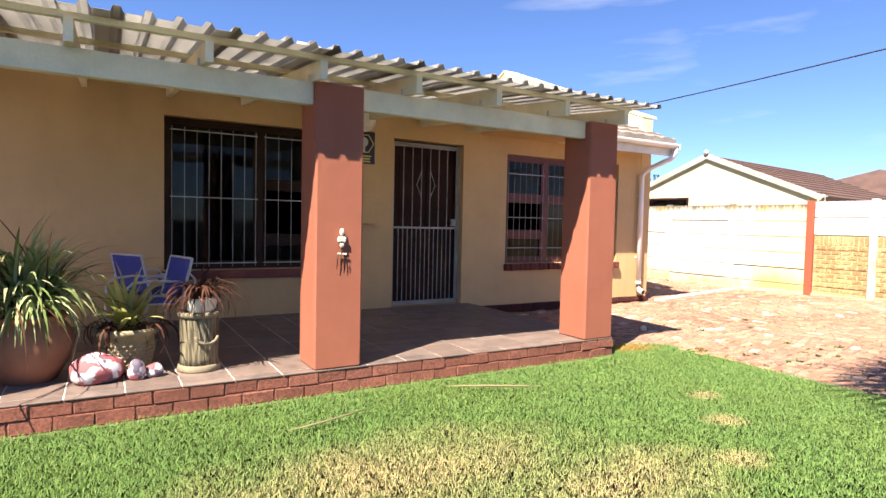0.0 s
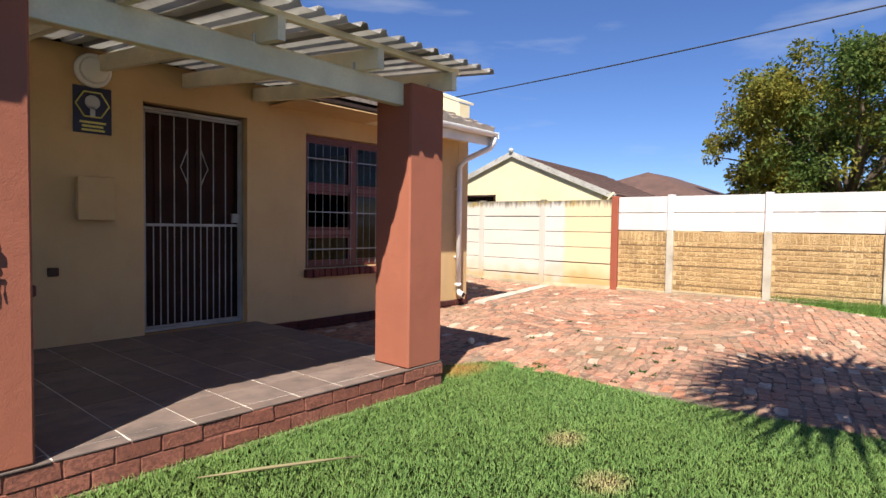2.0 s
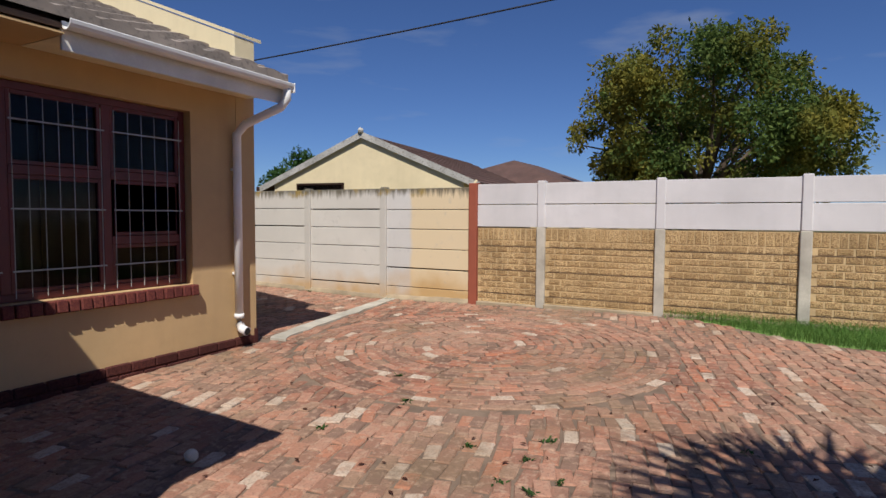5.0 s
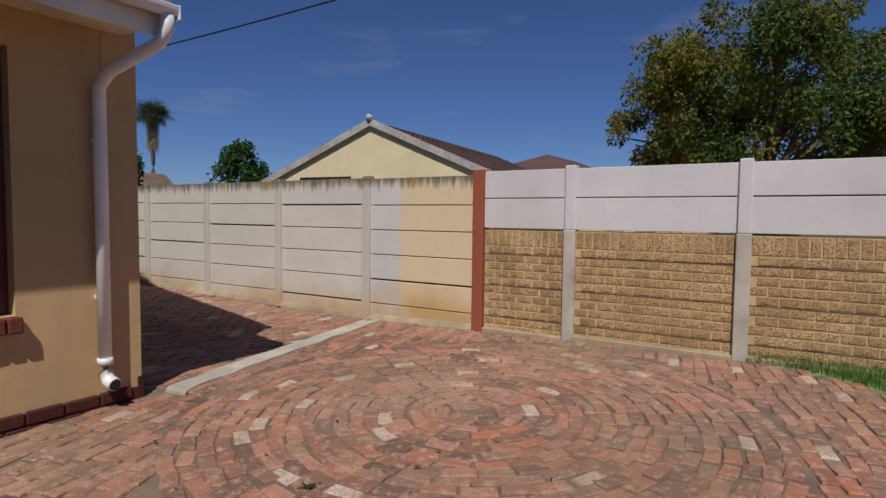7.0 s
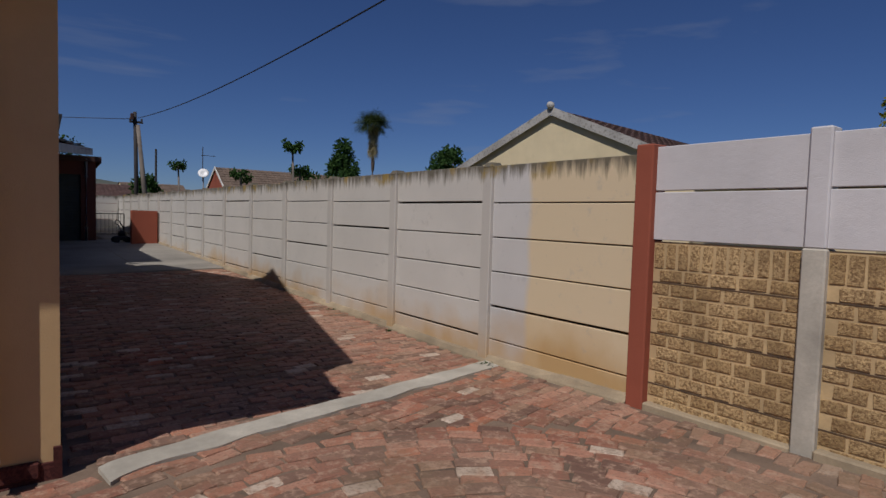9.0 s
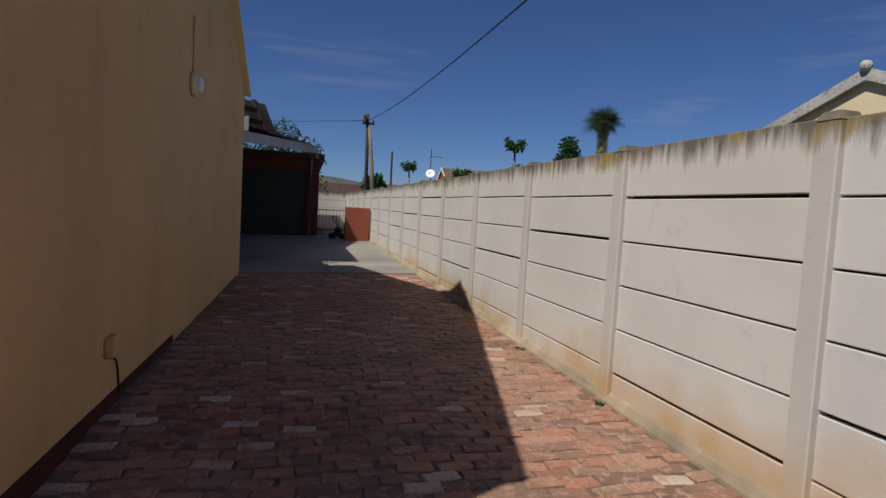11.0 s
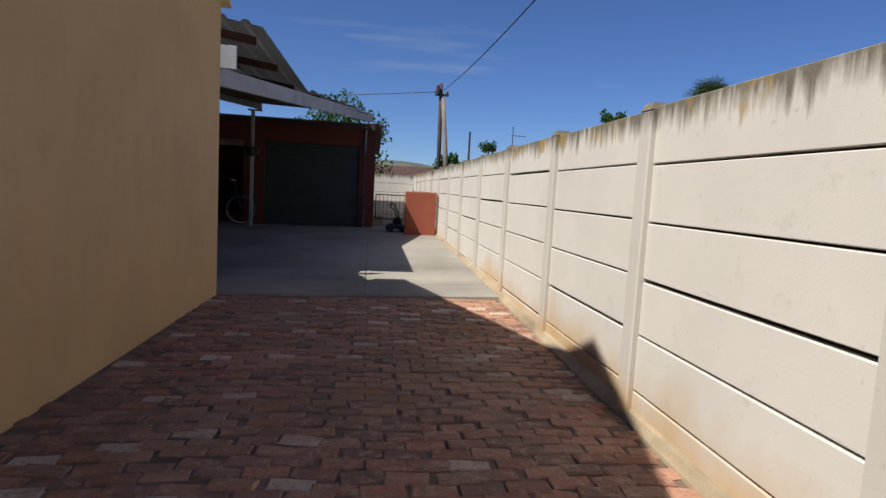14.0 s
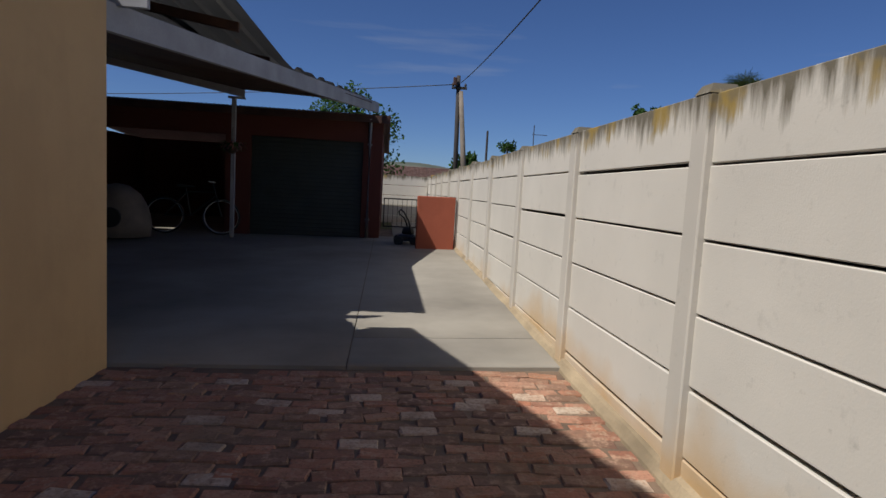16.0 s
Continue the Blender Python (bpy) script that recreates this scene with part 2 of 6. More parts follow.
def paver_material(name, by_object):
    k = Nodes(name, 0.9, spec=0.25)
    pick = k.each() if by_object else k.island()
    c = k.n.new("ShaderNodeValToRGB")
    c.color_ramp.interpolation = "CONSTANT"
    stops = ((0.0, (0.225, 0.08, 0.05)), (0.22, (0.34, 0.125, 0.072)), (0.42, (0.10, 0.048, 0.036)), (0.58, (0.40, 0.185, 0.12)),
             (0.72, (0.20, 0.098, 0.066)), (0.82, (0.27, 0.155, 0.098)), (0.90, (0.40, 0.125, 0.06)), (0.94, (0.56, 0.47, 0.37)))
    ramp_stops = c.color_ramp.elements
    ramp_stops[0].position, ramp_stops[0].color = stops[0][0], rgb(stops[0][1])
    ramp_stops[1].position, ramp_stops[1].color = stops[1][0], rgb(stops[1][1])
    for at, value in stops[2:]:
        ramp_stops.new(at).color = rgb(value)
    k.l.new(pick, c.inputs["Fac"])
    col = c.outputs["Color"]
    col = k.mix(k.ramp(k.noise(0.55, 5), 0.38, 0.68, 0.0, 0.6), col, (0.40, 0.26, 0.18))
    col = k.mix(k.ramp(k.noise(1.7, 5), 0.54, 0.74, 0, 0.55), col, (0.14, 0.10, 0.06))
    col = k.mix(k.ramp(k.noise(6.5, 5, None, 0.65), 0.54, 0.66, 0, 0.6), col, (0.15, 0.095, 0.06))
    col = k.mix(k.ramp(k.noise(17, 5, None, 0.65), 0.50, 0.64, 0, 0.75), col, (0.44, 0.29, 0.20))
    col = k.mix(k.ramp(k.noise(60, 4), 0.52, 0.62, 0, 0.42), col, (0.10, 0.06, 0.042))
    col = k.mix(0.18, col, (0.42, 0.27, 0.19))
    col = k.mix(k.ramp(k.noise(0.8, 6, None, 0.65), 0.5, 0.66, 0, 0.5), col, (0.17, 0.125, 0.07))
    k.colour(col).bump(k.noise(45, 4), 0.6, 0.008)
    return k.m


M["paver"] = paver_material("worn clay paver", True)
M["paver_far"] = paver_material("worn clay paver joined", False)
M["sand"] = plain("sandy paving bed", (0.21, 0.145, 0.10), 0.98, var=0.5, bump=0.6)


def concrete_floor():
    k = Nodes("grey concrete slab", 0.8, spec=0.3)
    col = k.mix(k.ramp(k.noise(0.7, 6), 0.3, 0.7), (0.175, 0.16, 0.135), (0.33, 0.305, 0.26))
    col = k.mix(k.ramp(k.noise(3.5, 5), 0.58, 0.75, 0, 0.5), col, (0.22, 0.20, 0.17))
    k.colour(col).bump(k.noise(80, 4), 0.25, 0.003)
    return k.m


M["concrete"] = concrete_floor()


def slate():
    k = Nodes("grey brown slate tile", 0.55, spec=0.4)
    col = k.mix(k.each(), (0.15, 0.105, 0.085), (0.21, 0.155, 0.13))
    col = k.mix(k.ramp(k.noise(6, 6), 0.4, 0.7), col, (0.11, 0.085, 0.075))
    col = k.mix(k.ramp(k.noise(30, 4), 0.6, 0.8, 0, 0.4), col, (0.30, 0.24, 0.20))
    k.colour(col).bump(k.noise(18, 5), 0.25, 0.006)
    return k.m


M["slate"] = slate()
M["grout"] = plain("white grout", (0.58, 0.53, 0.46), 0.9, var=0.2)


def lawn_colour(k, blade):
    """Green with straw coloured dry patches; blades and soil share the patches."""
    x, y = k.axis(0), k.axis(1)
    wob = k.math("MULTIPLY", k.math("SUBTRACT", k.noise(3.0, 5), 0.5), 1.1)
    dry = None
    for cx, cy, rx, ry in ((0.75, 2.3, 1.15, 0.55), (0.0, 1.8, 0.9, 0.5), (1.7, 1.7, 0.8, 0.4), (4.42, 4.02, 0.36, 0.20), (3.15, 2.05, 0.16, 0.13), (3.55, 2.5, 0.15, 0.11), (2.6, 1.6, 0.2, 0.14)):
        dx = k.math("DIVIDE", k.math("SUBTRACT", x, cx), rx)
        dy = k.math("DIVIDE", k.math("SUBTRACT", y, cy), ry)
        d = k.math("SQRT", k.math("ADD", k.math("MULTIPLY", dx, dx), k.math("MULTIPLY", dy, dy)))
        near = k.ramp(k.math("ADD", d, wob), 1.25, 0.2)
        dry = near if dry is None else k.math("MAXIMUM", dry, near)
    if blade:
        green = k.mix(k.island(), (0.17, 0.34, 0.085), (0.34, 0.49, 0.165))
        straw = k.mix(k.island(), (0.62, 0.50, 0.22), (0.80, 0.68, 0.38))
        dry = k.math("MULTIPLY", dry, k.ramp(k.island(), 0.1, 0.35, 0.35, 1.0))
    else:
        green = k.mix(k.noise(30, 3), (0.15, 0.29, 0.075), (0.24, 0.37, 0.12))
        straw = k.mix(k.noise(30, 3), (0.56, 0.43, 0.19), (0.68, 0.55, 0.28))
    straw = k.mix(k.ramp(x, 3.95, 4.1, 0, 0.85), straw, (0.62, 0.33, 0.09))
    soft = k.ramp(k.noise(0.9, 4), 0.4, 0.75, 0, 0.3)
    green = k.mix(soft, green, (0.32, 0.40, 0.10))
    return k.mix(dry, green, straw)


k = Nodes("lawn soil", 0.95, spec=0.1)
M["soil"] = k.colour(lawn_colour(k, False)).bump(k.noise(90, 4), 0.15, 0.004).m
k = Nodes("grass blade", 0.6, spec=0.3)
tone = lawn_colour(k, True)
k.colour(tone)
thin = k.n.new("ShaderNodeBsdfTranslucent")
k.l.new(tone, thin.inputs["Color"])
both = k.n.new("ShaderNodeMixShader")
both.inputs[0].default_value = 0.5
k.l.new(k.bsdf.outputs[0], both.inputs[1])
k.l.new(thin.outputs[0], both.inputs[2])
k.l.new(both.outputs[0], k.n["Material Output"].inputs["Surface"])
M["blade"] = k.m
k = Nodes("dry ground", 0.95, spec=0.1)
M["ground"] = k.colour(k.mix(k.ramp(k.noise(0.15, 6), 0.35, 0.7), (0.17, 0.14, 0.075), (0.10, 0.12, 0.05))).m


def leaf(name, a, b, c=None, share=0.8):
    k = Nodes(name, 0.75, spec=0.15)
    col = k.mix(k.island(), a, b)
    if c:
        col = k.mix(k.ramp(k.noise(0.35, 3), share - 0.18, share, 0, 0.9), col, c)
    k.colour(col)
    thin = k.n.new("ShaderNodeBsdfTranslucent")
    k.l.new(col, thin.inputs["Color"])
    both = k.n.new("ShaderNodeMixShader")
    both.inputs[0].default_value = 0.35
    k.l.new(k.bsdf.outputs[0], both.inputs[1])
    k.l.new(thin.outputs[0], both.inputs[2])
    k.l.new(both.outputs[0], k.n["Material Output"].inputs["Surface"])
    return k.m


M["leaf"] = leaf("tree leaf", (0.042, 0.08, 0.02), (0.11, 0.155, 0.036), (0.26, 0.21, 0.035), 0.62)
M["blade_long"] = leaf("long grass blade", (0.06, 0.14, 0.028), (0.15, 0.26, 0.06))
M["leaf_dark"] = leaf("dark leaf", (0.02, 0.055, 0.014), (0.06, 0.12, 0.03))
M["leaf_strap"] = leaf("striped strap leaf", (0.15, 0.22, 0.06), (0.48, 0.50, 0.26))
M["leaf_spiky"] = leaf("yellow edged leaf", (0.30, 0.33, 0.09), (0.62, 0.56, 0.25))
M["leaf_dry"] = leaf("dry brown leaf", (0.06, 0.025, 0.018), (0.13, 0.058, 0.038))
M["frond"] = leaf("palm frond", (0.035, 0.06, 0.018), (0.09, 0.12, 0.035))
M["frond_dry"] = leaf("dead palm frond", (0.28, 0.24, 0.13), (0.44, 0.38, 0.22))
M["clay"] = plain("terracotta clay", (0.36, 0.15, 0.085), 0.75, var=0.25, scale=5)
M["cast_pot"] = plain("stained cast pot", (0.30, 0.24, 0.14), 0.9, var=0.35, scale=7, bump=0.5)
k = Nodes("cast log bark", 0.9)
ridge = k.noise(22, 4, (2.2, 2.2, 0.25))
M["log_pot"] = k.colour(k.mix(k.ramp(ridge, 0.38, 0.62), (0.06, 0.046, 0.026), (0.23, 0.195, 0.12))).bump(ridge, 0.9, 0.02).m
M["log_rim"] = plain("cast log rim", (0.23, 0.195, 0.125), 0.9, var=0.3, scale=9, bump=0.4)
k = Nodes("painted stone", 0.7)
M["stone"] = k.colour(k.mix(k.ramp(k.noise(9, 3), 0.50, 0.55), k.mix(k.ramp(k.noise(6, 3), 0.50, 0.54), (0.58, 0.53, 0.55), (0.10, 0.075, 0.11)), (0.30, 0.085, 0.09))).bump(k.noise(30, 3), 0.4, 0.01).m

k = Nodes("window glass", 0.02, spec=0.9)
k.bsdf.inputs["Transmission Weight"].default_value = 1.0
k.bsdf.inputs["IOR"].default_value = 1.22
k.bsdf.inputs["Base Color"].default_value = (0.55, 0.58, 0.58, 1)
M["glass"] = k.m
k = Nodes("frosted lamp glass", 0.35, spec=0.5)
k.bsdf.inputs["Base Color"].default_value = (0.72, 0.72, 0.68, 1)
M["lamp_glass"] = k.m
M["sign_blue"] = plain("dark blue sign", (0.012, 0.016, 0.055), 0.4, var=0.1)
M["sign_yellow"] = plain("yellow sign print", (0.62, 0.55, 0.16), 0.5, var=0.1)
M["sign_grey"] = plain("pale sign print", (0.45, 0.47, 0.50), 0.5, var=0.1)
M["ball"] = plain("dirty white ball", (0.68, 0.63, 0.50), 0.7, var=0.2, scale=30)


# ---- building helpers ----
def part(name, bm, material, parent=None, label="", kind=""):
    """Links a bmesh as one mesh object, under a thing or a part when a parent is given."""
    me = bpy.data.meshes.new(name)
    bm.to_mesh(me)
    bm.free()
    me.materials.append(material)
    ob = new(name, me)
    ob.parent = parent
    if label or kind:
        tagged(ob, label=label, kind=kind)
    return ob


def shared(name, me, m, parent):
    """One more object on a mesh that others use too."""
    ob = new(name, me)
    ob.parent, ob.matrix_basis = parent, m
    return ob


def thing(name, label, category, at=(0, 0, 0), group="", kind="", turn=0.0):
    ob = new(name)
    ob.empty_display_size = 0.1
    ob.matrix_basis = pose(*at, 0, 0, turn)
    return tagged(ob, label, category, group, kind)


def mesh_data(name, bm, material):
    me = bpy.data.meshes.new(name)
    bm.to_mesh(me)
    bm.free()
    me.materials.append(material)
    return me


def block(bm, x0, x1, y0, y1, z0, z1, bevel=0.0):
    """An upright box between two corners, with its edges eased by bevel."""
    r = bmesh.ops.create_cube(bm, size=1.0)
    vs = r["verts"]
    for v in vs:
        v.co = Vector(((x0 + x1) / 2 + v.co.x * (x1 - x0), (y0 + y1) / 2 + v.co.y * (y1 - y0), (z0 + z1) / 2 + v.co.z * (z1 - z0)))
    if bevel > 0:
        edges = list({e for v in vs for e in v.link_edges})
        bmesh.ops.bevel(bm, geom=edges, offset=bevel, segments=1, affect="EDGES", profile=0.5)
    return bm


def boxed(x0, x1, y0, y1, z0, z1, bevel=0.0):
    return block(bmesh.new(), x0, x1, y0, y1, z0, z1, bevel)


def rod(bm, a, b, r0, r1=None, n=8, cap=True):
    """A tapered round bar from a to b."""
    a, b = Vector(a), Vector(b)
    r1 = r0 if r1 is None else r1
    q = (b - a).to_track_quat("Z", "Y").to_matrix().to_4x4()
    made = bmesh.ops.create_cone(bm, cap_ends=cap, segments=n, radius1=r0, radius2=max(r1, 1e-4), depth=(b - a).length)
    bmesh.ops.transform(bm, matrix=Matrix.Translation((a + b) / 2) @ q, verts=made["verts"])
    return bm


def tube(bm, pts, r, n=8):
    """A bent round tube along points."""
    pts = [Vector(p) for p in pts]
    rings = []
    for i, p in enumerate(pts):
        d = (pts[min(i + 1, len(pts) - 1)] - pts[max(i - 1, 0)]).normalized()
        q = d.to_track_quat("Z", "Y").to_matrix()
        rr = r[i] if isinstance(r, (list, tuple)) else r
        rings.append([bm.verts.new(p + q @ Vector((rr * math.cos(2 * math.pi * j / n), rr * math.sin(2 * math.pi * j / n), 0))) for j in range(n)])
    for a, b in zip(rings, rings[1:]):
        for j in range(n):
            f = bm.faces.new((a[j], a[(j + 1) % n], b[(j + 1) % n], b[j]))
            f.smooth = True
    bm.faces.new(rings[0][::-1])
    bm.faces.new(rings[-1])
    return bm


def lathe(bm, profile, n=28, at=(0, 0, 0)):
    """Turns a profile of (radius, height) round an upright axis."""
    rings = []
    for r, z in profile:
        rings.append([bm.verts.new((at[0] + r * math.cos(2 * math.pi * j / n), at[1] + r * math.sin(2 * math.pi * j / n), at[2] + z)) for j in range(n)])
    for a, b in zip(rings, rings[1:]):
        for j in range(n):
            f = bm.faces.new((a[j], a[(j + 1) % n], b[(j + 1) % n], b[j]))
            f.smooth = True
    bm.faces.new(rings[0][::-1])
    bm.faces.new(rings[-1])
    return bm


def prism(bm, outline, place):
    """A solid from an outline of (u, v) pairs; place(u, v, side) gives the point on side 0 or 1."""
    a = [bm.verts.new(place(u, v, 0)) for u, v in outline]
    b = [bm.verts.new(place(u, v, 1)) for u, v in outline]
    bm.faces.new(a)
    bm.faces.new(b[::-1])
    n = len(a)
    for i in range(n):
        bm.faces.new((a[i], b[i], b[(i + 1) % n], a[(i + 1) % n]))
    bmesh.ops.recalc_face_normals(bm, faces=bm.faces)
    return bm


def raw_mesh(name, verts, faces, material, parent=None, label="", category="", kind=""):
    me = bpy.data.meshes.new(name)
    me.from_pydata(verts, [], faces)
    me.materials.append(material)
    ob = new(name, me)
    ob.parent = parent
    return tagged(ob, label, category, kind=kind)


def opened_wall(bm, axis_lo, axis_hi, depth0, depth1, z0, z1, holes):
    """A wall along x with rectangular openings (x0, x1, z0, z1), built of blocks."""
    xs = sorted({axis_lo, axis_hi, *(h[0] for h in holes), *(h[1] for h in holes)})
    for a, b in zip(xs, xs[1:]):
        cut = [h for h in holes if h[0] < (a + b) / 2 < h[1]]
        zs = [z0] + [v for h in cut for v in (h[2], h[3])] + [z1]
        for lo, hi in zip(zs[::2], zs[1::2]):
            if hi - lo > 1e-3:
                block(bm, a, b, depth0, depth1, lo, hi)
    bmesh.ops.remove_doubles(bm, verts=bm.verts, dist=1e-5)
    return bm


def smooth_step(v, a, b):
    t = min(1.0, max(0.0, (v - a) / (b - a)))
    return t * t * (3 - 2 * t)


def land(x, y):
    """The height of the ground: level lawn, a forecourt rising to the boundary, and a drive that climbs to the back yard."""
    e = min(x, 11)
    front = 0.062 + 0.018 * max(0.0, e - 6) + 0.028 * max(0.0, e - 8.5) * (1 - smooth_step(y, 3.5, 7.0))
    by_house = 0.10 + 0.10 * smooth_step(y, 6.5, 10.0) + 0.01 * max(0.0, min(y, 15.0) - 12) + 0.02 * max(0.0, min(y, 23.0) - 15)
    by_wall = 0.12 + 0.0225 * max(0.0, min(y, 23.0) - 7.5)
    u = max(0.0, min(1.0, (x - 7.7) / 3.16))
    drive = by_house + (by_wall - by_house) * u
    z = front + (drive - front) * smooth_step(y, 6.0, 8.0)
    return z + 0.006 * math.sin(1.3 * x + 0.7 * y) * smooth_step(x, 5, 7)


# ---- ground ----
def ground_sheet():
    near_x = [-6 + 0.5 * i for i in range(37)]
    near_y = [-6 + 0.5 * i for i in range(73)]
    xs = [-900, -300, -100, -40, -15] + near_x + [16, 22, 35, 60, 120, 320, 900]
    ys = [-900, -300, -100, -40, -15] + near_y + [33, 40, 60, 100, 180, 350, 900]
    bm = bmesh.new()
    rows = [[bm.verts.new((x, y, land(x, y) - 0.006)) for x in xs] for y in ys]
    for j in range(len(ys) - 1):
        for i in range(len(xs) - 1):
            f = bm.faces.new((rows[j][i], rows[j][i + 1], rows[j + 1][i + 1], rows[j + 1][i]))
            f.smooth = True
            cx, cy = (xs[i] + xs[i + 1]) / 2, (ys[j] + ys[j + 1]) / 2
            f.material_index = 1 if cx < 11 and -6 < cy < 26 and cx > -6 else 0
    ob = part("ground", bm, M["ground"], kind="structure")
    ob.data.materials.append(M["sand"])
    return tagged(ob, "bare sandy ground around the plot", "ground")


ground_sheet()


def sheet(name, inside, x0, x1, y0, y1, step, lift, material, label, category):
    """A patch of ground that follows the land where inside(x, y) holds."""
    bm = bmesh.new()
    nx, ny = round((x1 - x0) / step), round((y1 - y0) / step)
    grid = {}

    def at(i, j):
        if (i, j) not in grid:
            x, y = x0 + i * step, y0 + j * step
            grid[i, j] = bm.verts.new((x, y, land(x, y) + lift))
        return grid[i, j]

    for i in range(nx):
        for j in range(ny):
            if inside(x0 + (i + 0.5) * step, y0 + (j + 0.5) * step):
                bm.faces.new((at(i, j), at(i + 1, j), at(i + 1, j + 1), at(i, j + 1))).smooth = True
    return tagged(part(name, bm, material, kind="structure"), label, category)


def lawn_edge(y):
    """Where the lawn ends against the pavers."""
    return 4.86 + 0.05 * math.sin(2.1 * y) - 0.9 * smooth_step(y, 3.9, 4.5)


def in_lawn(x, y):
    return x < lawn_edge(y) and y < 4.28 and not (x < 3.95 and y > 3.82)


def strip_edge(y):
    """The near edge of the grass strip along the brick boundary."""
    return 10.0 + 0.75 * smooth_step(y, 0.8, 2.75) + 0.05 * math.sin(3 * y)


def in_strip(x, y):
    return x > strip_edge(y) and x < 10.93 and y < 2.85


sheet("lawn", in_lawn, -6.0, 5.2, -6.0, 4.4, 0.1, -0.006, M["soil"], "green lawn with straw coloured dry patches", "lawn")
sheet("grass_strip", in_strip, 9.8, 10.95, -6.0, 3.0, 0.05, -0.004, M["soil"], "narrow strip of green grass along the boundary wall", "lawn")

# concrete yard behind the house, and the cement band across the paving
YARD = 14.93


def slab_piece(name, x0, x1, y0, y1):
    bm = bmesh.new()
    n = 6
    top = [[bm.verts.new((x0 + (x1 - x0) * i / n, y0 + (y1 - y0) * j / n, land(x0 + (x1 - x0) * i / n, y0 + (y1 - y0) * j / n) + 0.02)) for i in range(n + 1)] for j in range(n + 1)]
    for j in range(n):
        for i in range(n):
            bm.faces.new((top[j][i], top[j][i + 1], top[j + 1][i + 1], top[j + 1][i])).smooth = True
    rim = [top[0][i] for i in range(n + 1)]
    low = [bm.verts.new(v.co - Vector((0, 0, 0.1))) for v in rim]
    for i in range(n):
        bm.faces.new((low[i], low[i + 1], rim[i + 1], rim[i]))
    return part(name, bm, M["concrete"], yard)


yard = thing("concrete_yard", "pale grey concrete yard slab with open joints", "paving", kind="structure")
slab_piece("slab", -4.0, 9.409, YARD, 23.4)
slab_piece("slab", 9.416, 10.87, YARD, 15.62)
slab_piece("slab", 9.417, 10.87, 15.632, 23.4)
slab_piece("slab", 9.8, 10.87, 23.4, 29.0)

bm = bmesh.new()
n = 60
upper, lower = [], []
for i in range(n + 1):
    u = i / n
    x = 7.80 + 3.06 * u
    y = 6.41 + 0.47 * u ** 0.6 + 0.10 * u * u
    rag = 0.05 * noise.noise((x * 3.0, 1.0, 0))
    upper.append(bm.verts.new((x, y + 0.09 + rag, land(x, y) + 0.020)))
    lower.append(bm.verts.new((x + 0.03, y - 0.09 + 0.05 * noise.noise((x * 3.3, 7.0, 0)), land(x, y) + 0.014)))
for i in range(n):
    bm.faces.new((lower[i], lower[i + 1], upper[i + 1], upper[i]))
ext = bmesh.ops.extrude_face_region(bm, geom=list(bm.faces))
for v in ext["geom"]:
    if isinstance(v, bmesh.types.BMVert):
        v.co.z -= 0.08
bmesh.ops.recalc_face_normals(bm, faces=bm.faces)
tagged(part("cement_band", bm, M["cement"], kind="structure"), "curved grey cement band across the brick paving", "paving")

# ---- boundary wall of cast panels ----
WALL = 10.86
PITCH = 1.585
POST_0 = 7.135
TOP = 1.905
ROW = 0.307


def panel_mesh(length, height, material, name):
    """A cast panel lying along y, its face towards -x, with eased edges."""
    return mesh_data(name, boxed(0, 0.045, -length / 2, length / 2, 0, height, 0.004), material)


def post_mesh(name, height, material, width=0.12):
    bm = bmesh.new()
    w = width / 2
    block(bm, -0.032, 0.10, -w, w, -0.3, height - 0.02, 0.007)
    cap = [bm.verts.new(p) for p in ((-0.034, -w, height - 0.02), (0.10, -w, height - 0.02), (0.10, w, height - 0.02), (-0.034, w, height - 0.02))]
    lid = [bm.verts.new(p) for p in ((-0.012, -w * 0.7, height + 0.02), (0.085, -w * 0.7, height + 0.02), (0.085, w * 0.7, height + 0.02), (-0.012, w * 0.7, height + 0.02))]
    bm.faces.new(lid)
    for i in range(4):
        bm.faces.new((cap[i], cap[(i + 1) % 4], lid[(i + 1) % 4], lid[i]))
    return mesh_data(name, bm, material)


boundary = thing("wall_east", "long boundary wall of grey-white cast concrete panels, mossy along the top", "boundary wall", kind="structure")
post_me = post_mesh("post", TOP, M["post"])
rng = random.Random(4)
POSTS = [POST_0 + PITCH * i for i in range(15)]
bays = [(5.60, POST_0 - 0.06)] + [(a + 0.06, b - 0.06) for a, b in zip(POSTS, POSTS[1:])]
for y in POSTS:
    shared("post", post_me, pose(WALL + 0.032 + 0.004 * rng.uniform(-1, 1), y, rng.uniform(-0.006, 0.006), rng.uniform(-0.2, 0.2), 0, rng.uniform(-1, 1)), boundary)
meshes = {}
for i, (y0, y1) in enumerate(bays):
    length = y1 - y0 + 0.03
    for r in range(6):
        joint = 1.562 + 0.0075 * (min((y0 + y1) / 2, 20.0) - 6.3) - 0.304 * r
        height = (TOP - joint if r == 0 else 0.304) - 0.011 - (0.010 if (i * 7 + r * 5) % 4 == 0 else 0.0)
        key = (round(length, 2), round(height, 3), i == 0)
        if key not in meshes:
            meshes[key] = panel_mesh(length, height, M["panel_two"] if i == 0 else M["panel"], "panel")
        z = joint + 0.004
        shared("panel", meshes[key], pose(WALL + 0.036 + rng.uniform(-0.002, 0.002), (y0 + y1) / 2, z, 0, rng.uniform(-0.4, 0.0), 0), boundary)
# dark board added behind the panels: blocks light and stands in for joint shade
part("backing", boxed(WALL + 0.088, WALL + 0.10, 5.6, 29.0, 0.0, TOP - 0.03), M["joint_backing"], boundary)
